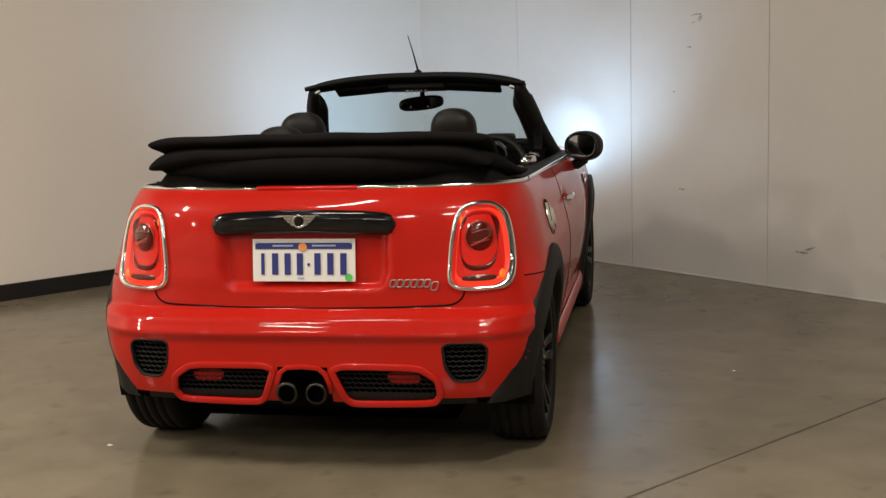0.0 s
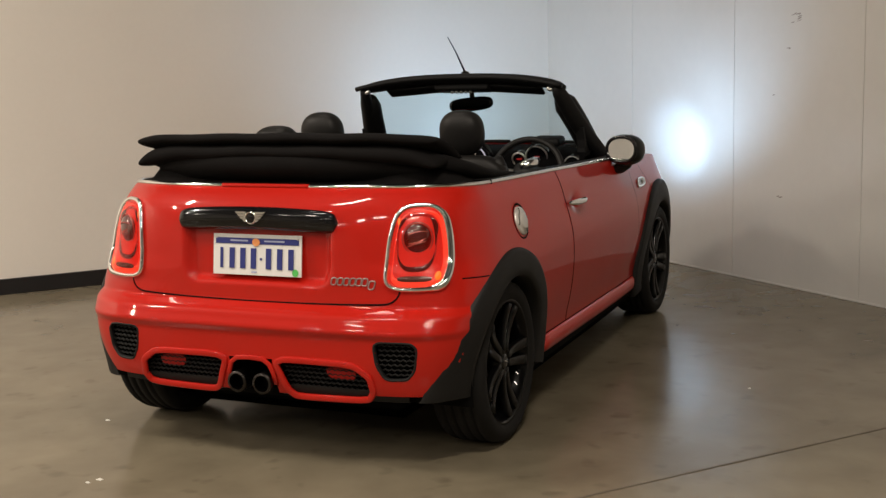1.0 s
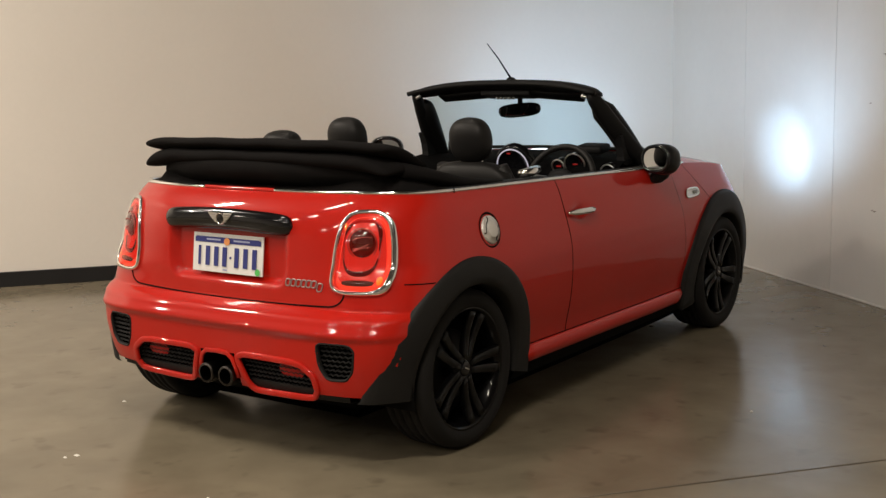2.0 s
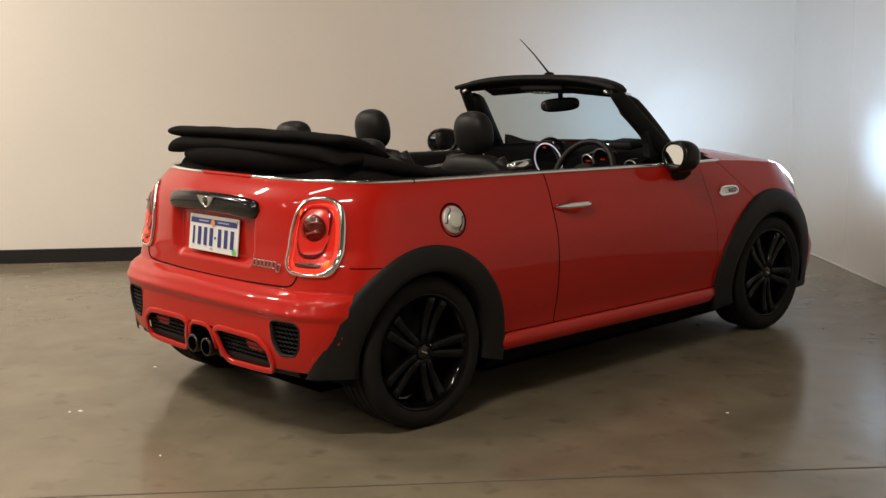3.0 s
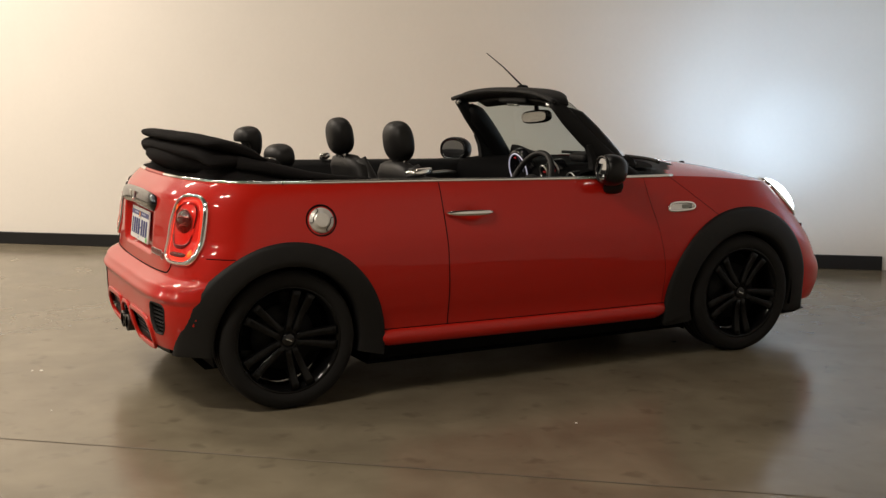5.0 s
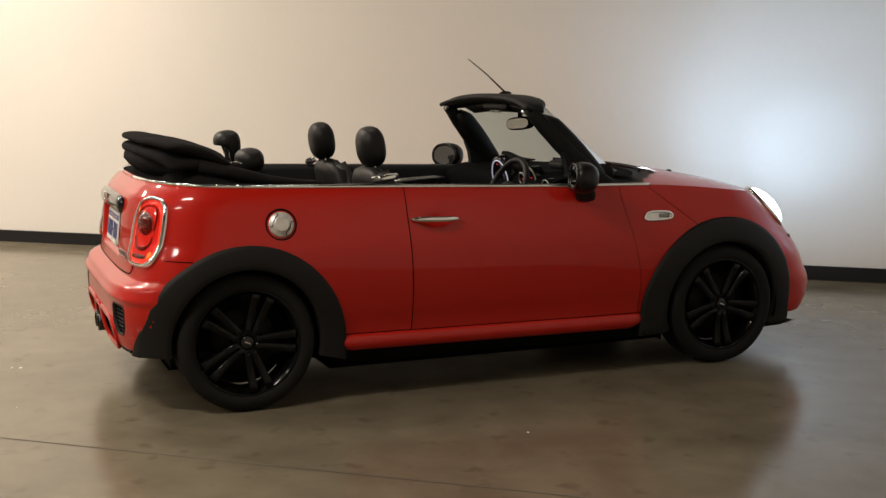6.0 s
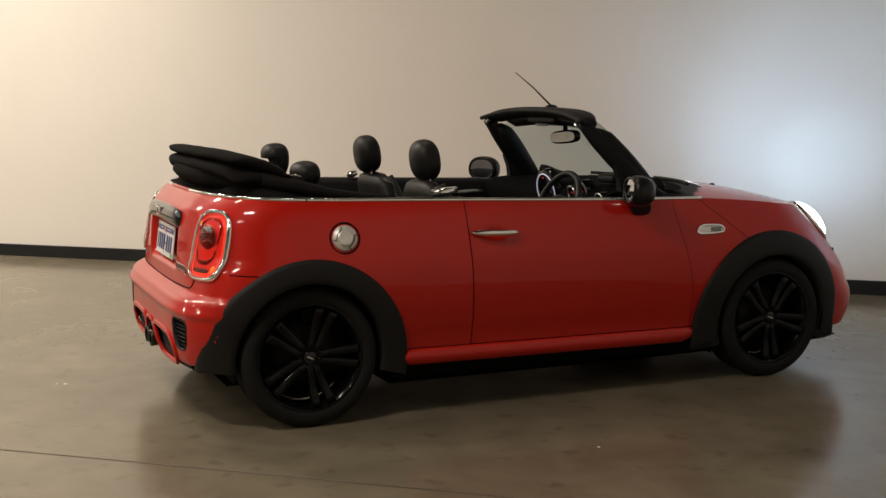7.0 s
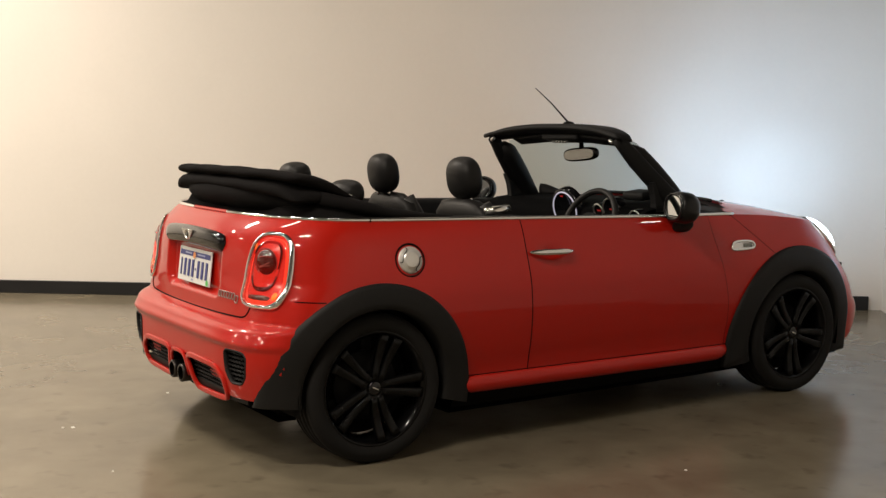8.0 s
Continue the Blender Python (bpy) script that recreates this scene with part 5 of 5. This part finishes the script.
# instruments on the steering column
for x, z, r in ((0.395, 0.960, 0.058), (0.300, 0.948, 0.036)):
    mi = T((x, 1.585, z)) @ pose(0, 0, 0, 0, 0, -90) @ pose(0, 0, 0, 0, 14, 0)
    dial = obj("instrument", *disc_at(mi, [(-0.05, r * 0.9), (0.004, r), (0.010, r * 0.95), (0.002, r * 0.86), (0.0, 0.0)]), M_GLOSS, car, "round instrument with a chrome bezel")
    ring = [mi @ Vector((0.009, r * 0.97 * math.cos(w), r * 0.97 * math.sin(w))) for w in np.linspace(0, 2 * math.pi, 40, endpoint=False)]
    obj("instrument_bezel", *tube(ring, 0.0045, closed=True, seg=8, up=(0, 1, 0)), M_SATIN, dial)
    part("instrument_light", box((0.002, 0.028, 0.008), mi @ T((0.004, 0.0, 0.0)), 0.001), M_DISPLAY, dial)
# steering wheel
ms = T((0.385, 1.440, 0.885)) @ pose(0, 0, 0, -24)
ring = [ms @ Vector((0.183 * math.cos(w), 0, 0.183 * math.sin(w))) for w in np.linspace(0, 2 * math.pi, 56, endpoint=False)]
steer = obj("steering_wheel", *tube(ring, 0.0155, closed=True, seg=12, up=(0, 1, 0)), M_LEATHER, car, "black leather three-spoke steering wheel")
v, f = blob((0, 0, 0), (0.070, 0.028, 0.065), e1=2.6, e2=2.6)
obj("airbag_cover", [ms @ Vector(p) for p in v], f, M_TRIM, steer)
for a in (5, 175, 270):
    c, s_ = math.cos(radians(a)), math.sin(radians(a))
    obj("wheel_spoke", *tube([ms @ Vector((0.05 * c, 0.005, 0.05 * s_)), ms @ Vector((0.175 * c, 0, 0.175 * s_))], 0.02, 0.008, seg=8, up=ms.to_3x3() @ Vector((0, 1, 0))), M_SATIN if a != 270 else M_TRIM, steer)
obj("steering_column", *tube([ms @ Vector((0, 0.02, 0)), (0.385, 1.64, 0.83)], 0.045, seg=12), M_TRIM, steer)

# ---------------------------------------------------------------- folded soft top
def fold(name, half, rear, front, sweep, z_top, z_bot, z_front, thin, label, seed):
    """One folded layer of canvas: z_top and z_bot give its rear edge across the car; it thins forward to z_front."""
    rows = []
    rr = random.Random(seed)
    ph = [rr.random() * 6 for _ in range(3)]
    for s in np.sin(np.linspace(-math.pi / 2, math.pi / 2, 81)):
        k = max(0.0, 1 - abs(s) ** 36) ** (1 / 2.4)
        yr = rear + sweep * abs(s) ** 2.6
        yf = front - 0.10 * abs(s) ** 2
        zt, zb = z_top(abs(s)), z_bot(abs(s))
        row = []
        for i in range(28):
            w = 2 * math.pi * i / 28
            c, sn = math.cos(w), math.sin(w)
            c, sn = math.copysign(abs(c) ** 0.8, c), math.copysign(abs(sn) ** 0.8, sn)
            u = 0.5 + 0.5 * c
            mid, th = (zt + zb) / 2, (zt - zb) / 2
            mid += (z_front - mid) * u + 0.016 * math.sin(math.pi * u)
            th += (thin - th) * u**1.3
            back_in = 0.055 * (1 - u) * (1 if sn < 0 else 0) * min(1, abs(sn)) * (1 if thin > 0.03 else 0)
            wob = 0.002 * math.sin(7 * s + ph[0]) * u + 0.0015 * math.sin(13 * s + 5 * u + ph[1])
            row.append((half * s, yr + (yf - yr) * u + (1 - k) * 0.03 + back_in, mid + th * sn * k + wob * k))
        rows.append(row)
    return obj(name, *sheet(rows, close_u=True), M_FABRIC, top, label)


top = new("folded_soft_top")
top.location = (0, 0, 0)
tagged(top, "black canvas soft top folded in layers behind the rear seats", "soft top")
fold("upper_fold", 0.640, -0.378, 0.050, 0.085, curve([(0, 1.208), (0.5, 1.205), (0.85, 1.197), (1, 1.184)]), curve([(0, 1.152), (0.6, 1.150), (1, 1.140)]), 1.084, 0.030, "rolled upper layer of black canvas", 1)
fold("middle_fold", 0.642, -0.380, 0.035, 0.085, curve([(0, 1.166), (0.6, 1.162), (0.85, 1.145), (1, 1.098)]), curve([(0, 1.092), (0.6, 1.082), (0.85, 1.068), (1, 1.048)]), 1.055, 0.025, "rolled middle layer of black canvas", 3)
fold("lower_fold", 0.585, -0.384, 0.035, 0.150, curve([(0, 1.166), (0.7, 1.150), (0.88, 1.115), (0.96, 1.090), (1, 1.070)]), curve([(0, 0.985), (0.7, 0.988), (0.88, 0.998), (0.96, 1.010), (1, 1.030)]), 1.040, 0.036, "bulging lower layer of black canvas", 2)
# skirt that gathers the layers down to the waistline
rows = []
js = [j for j in range(0, count) if COLUMNS[j][0] == "rear" or (COLUMNS[j][0] == "side" and COLUMNS[j][1] < 0.42)]
ring_pts = [(-GRID[ROWS_V][j][0], GRID[ROWS_V][j][1], GRID[ROWS_V][j][2]) for j in js[::-1][:-1]] + [GRID[ROWS_V][j] for j in js]
TOPZ = curve([(-0.45, 1.030), (-0.25, 1.050), (-0.12, 1.060), (0.0, 1.035), (0.14, 1.006), (0.28, 0.990), (0.42, 0.982)])
for x, y, z in ring_pts:
    kx = smooth(0.30, 0.72, abs(x))
    zt = max(TOPZ(y), z + 0.012)
    row = []
    for d, t in ((0.010, -0.004), (0.040, 0.06), (0.075, 0.30), (0.092, 0.62), (0.108, 0.90), (0.14, 1.0), (0.20, 0.97), (0.30, 0.90)):
        row.append((x - math.copysign(d * kx, x), y + d * (1 - kx), z + (zt - z) * t))
    rows.append(row)
obj("canvas_skirt", *sheet(rows), M_FABRIC, top, "gathered canvas skirt at the waistline")
slab_part("canvas_well", (1.10, 0.30, 0.08), T((0, -0.08, 1.040)), M_FABRIC, 0.03, "", top)
for sign in (1, -1):
    arm = [(sign * 0.610, -0.16, 1.080), (sign * 0.632, 0.0, 1.040), (sign * 0.655, 0.15, 1.006), (sign * 0.668, 0.30, 0.992), (sign * 0.675, 0.44, 0.982)]
    obj("roof_arm", *tube(arm, [0.05, 0.055, 0.05, 0.035, 0.02], [0.03, 0.032, 0.026, 0.016, 0.010], seg=12), M_FABRIC, top)
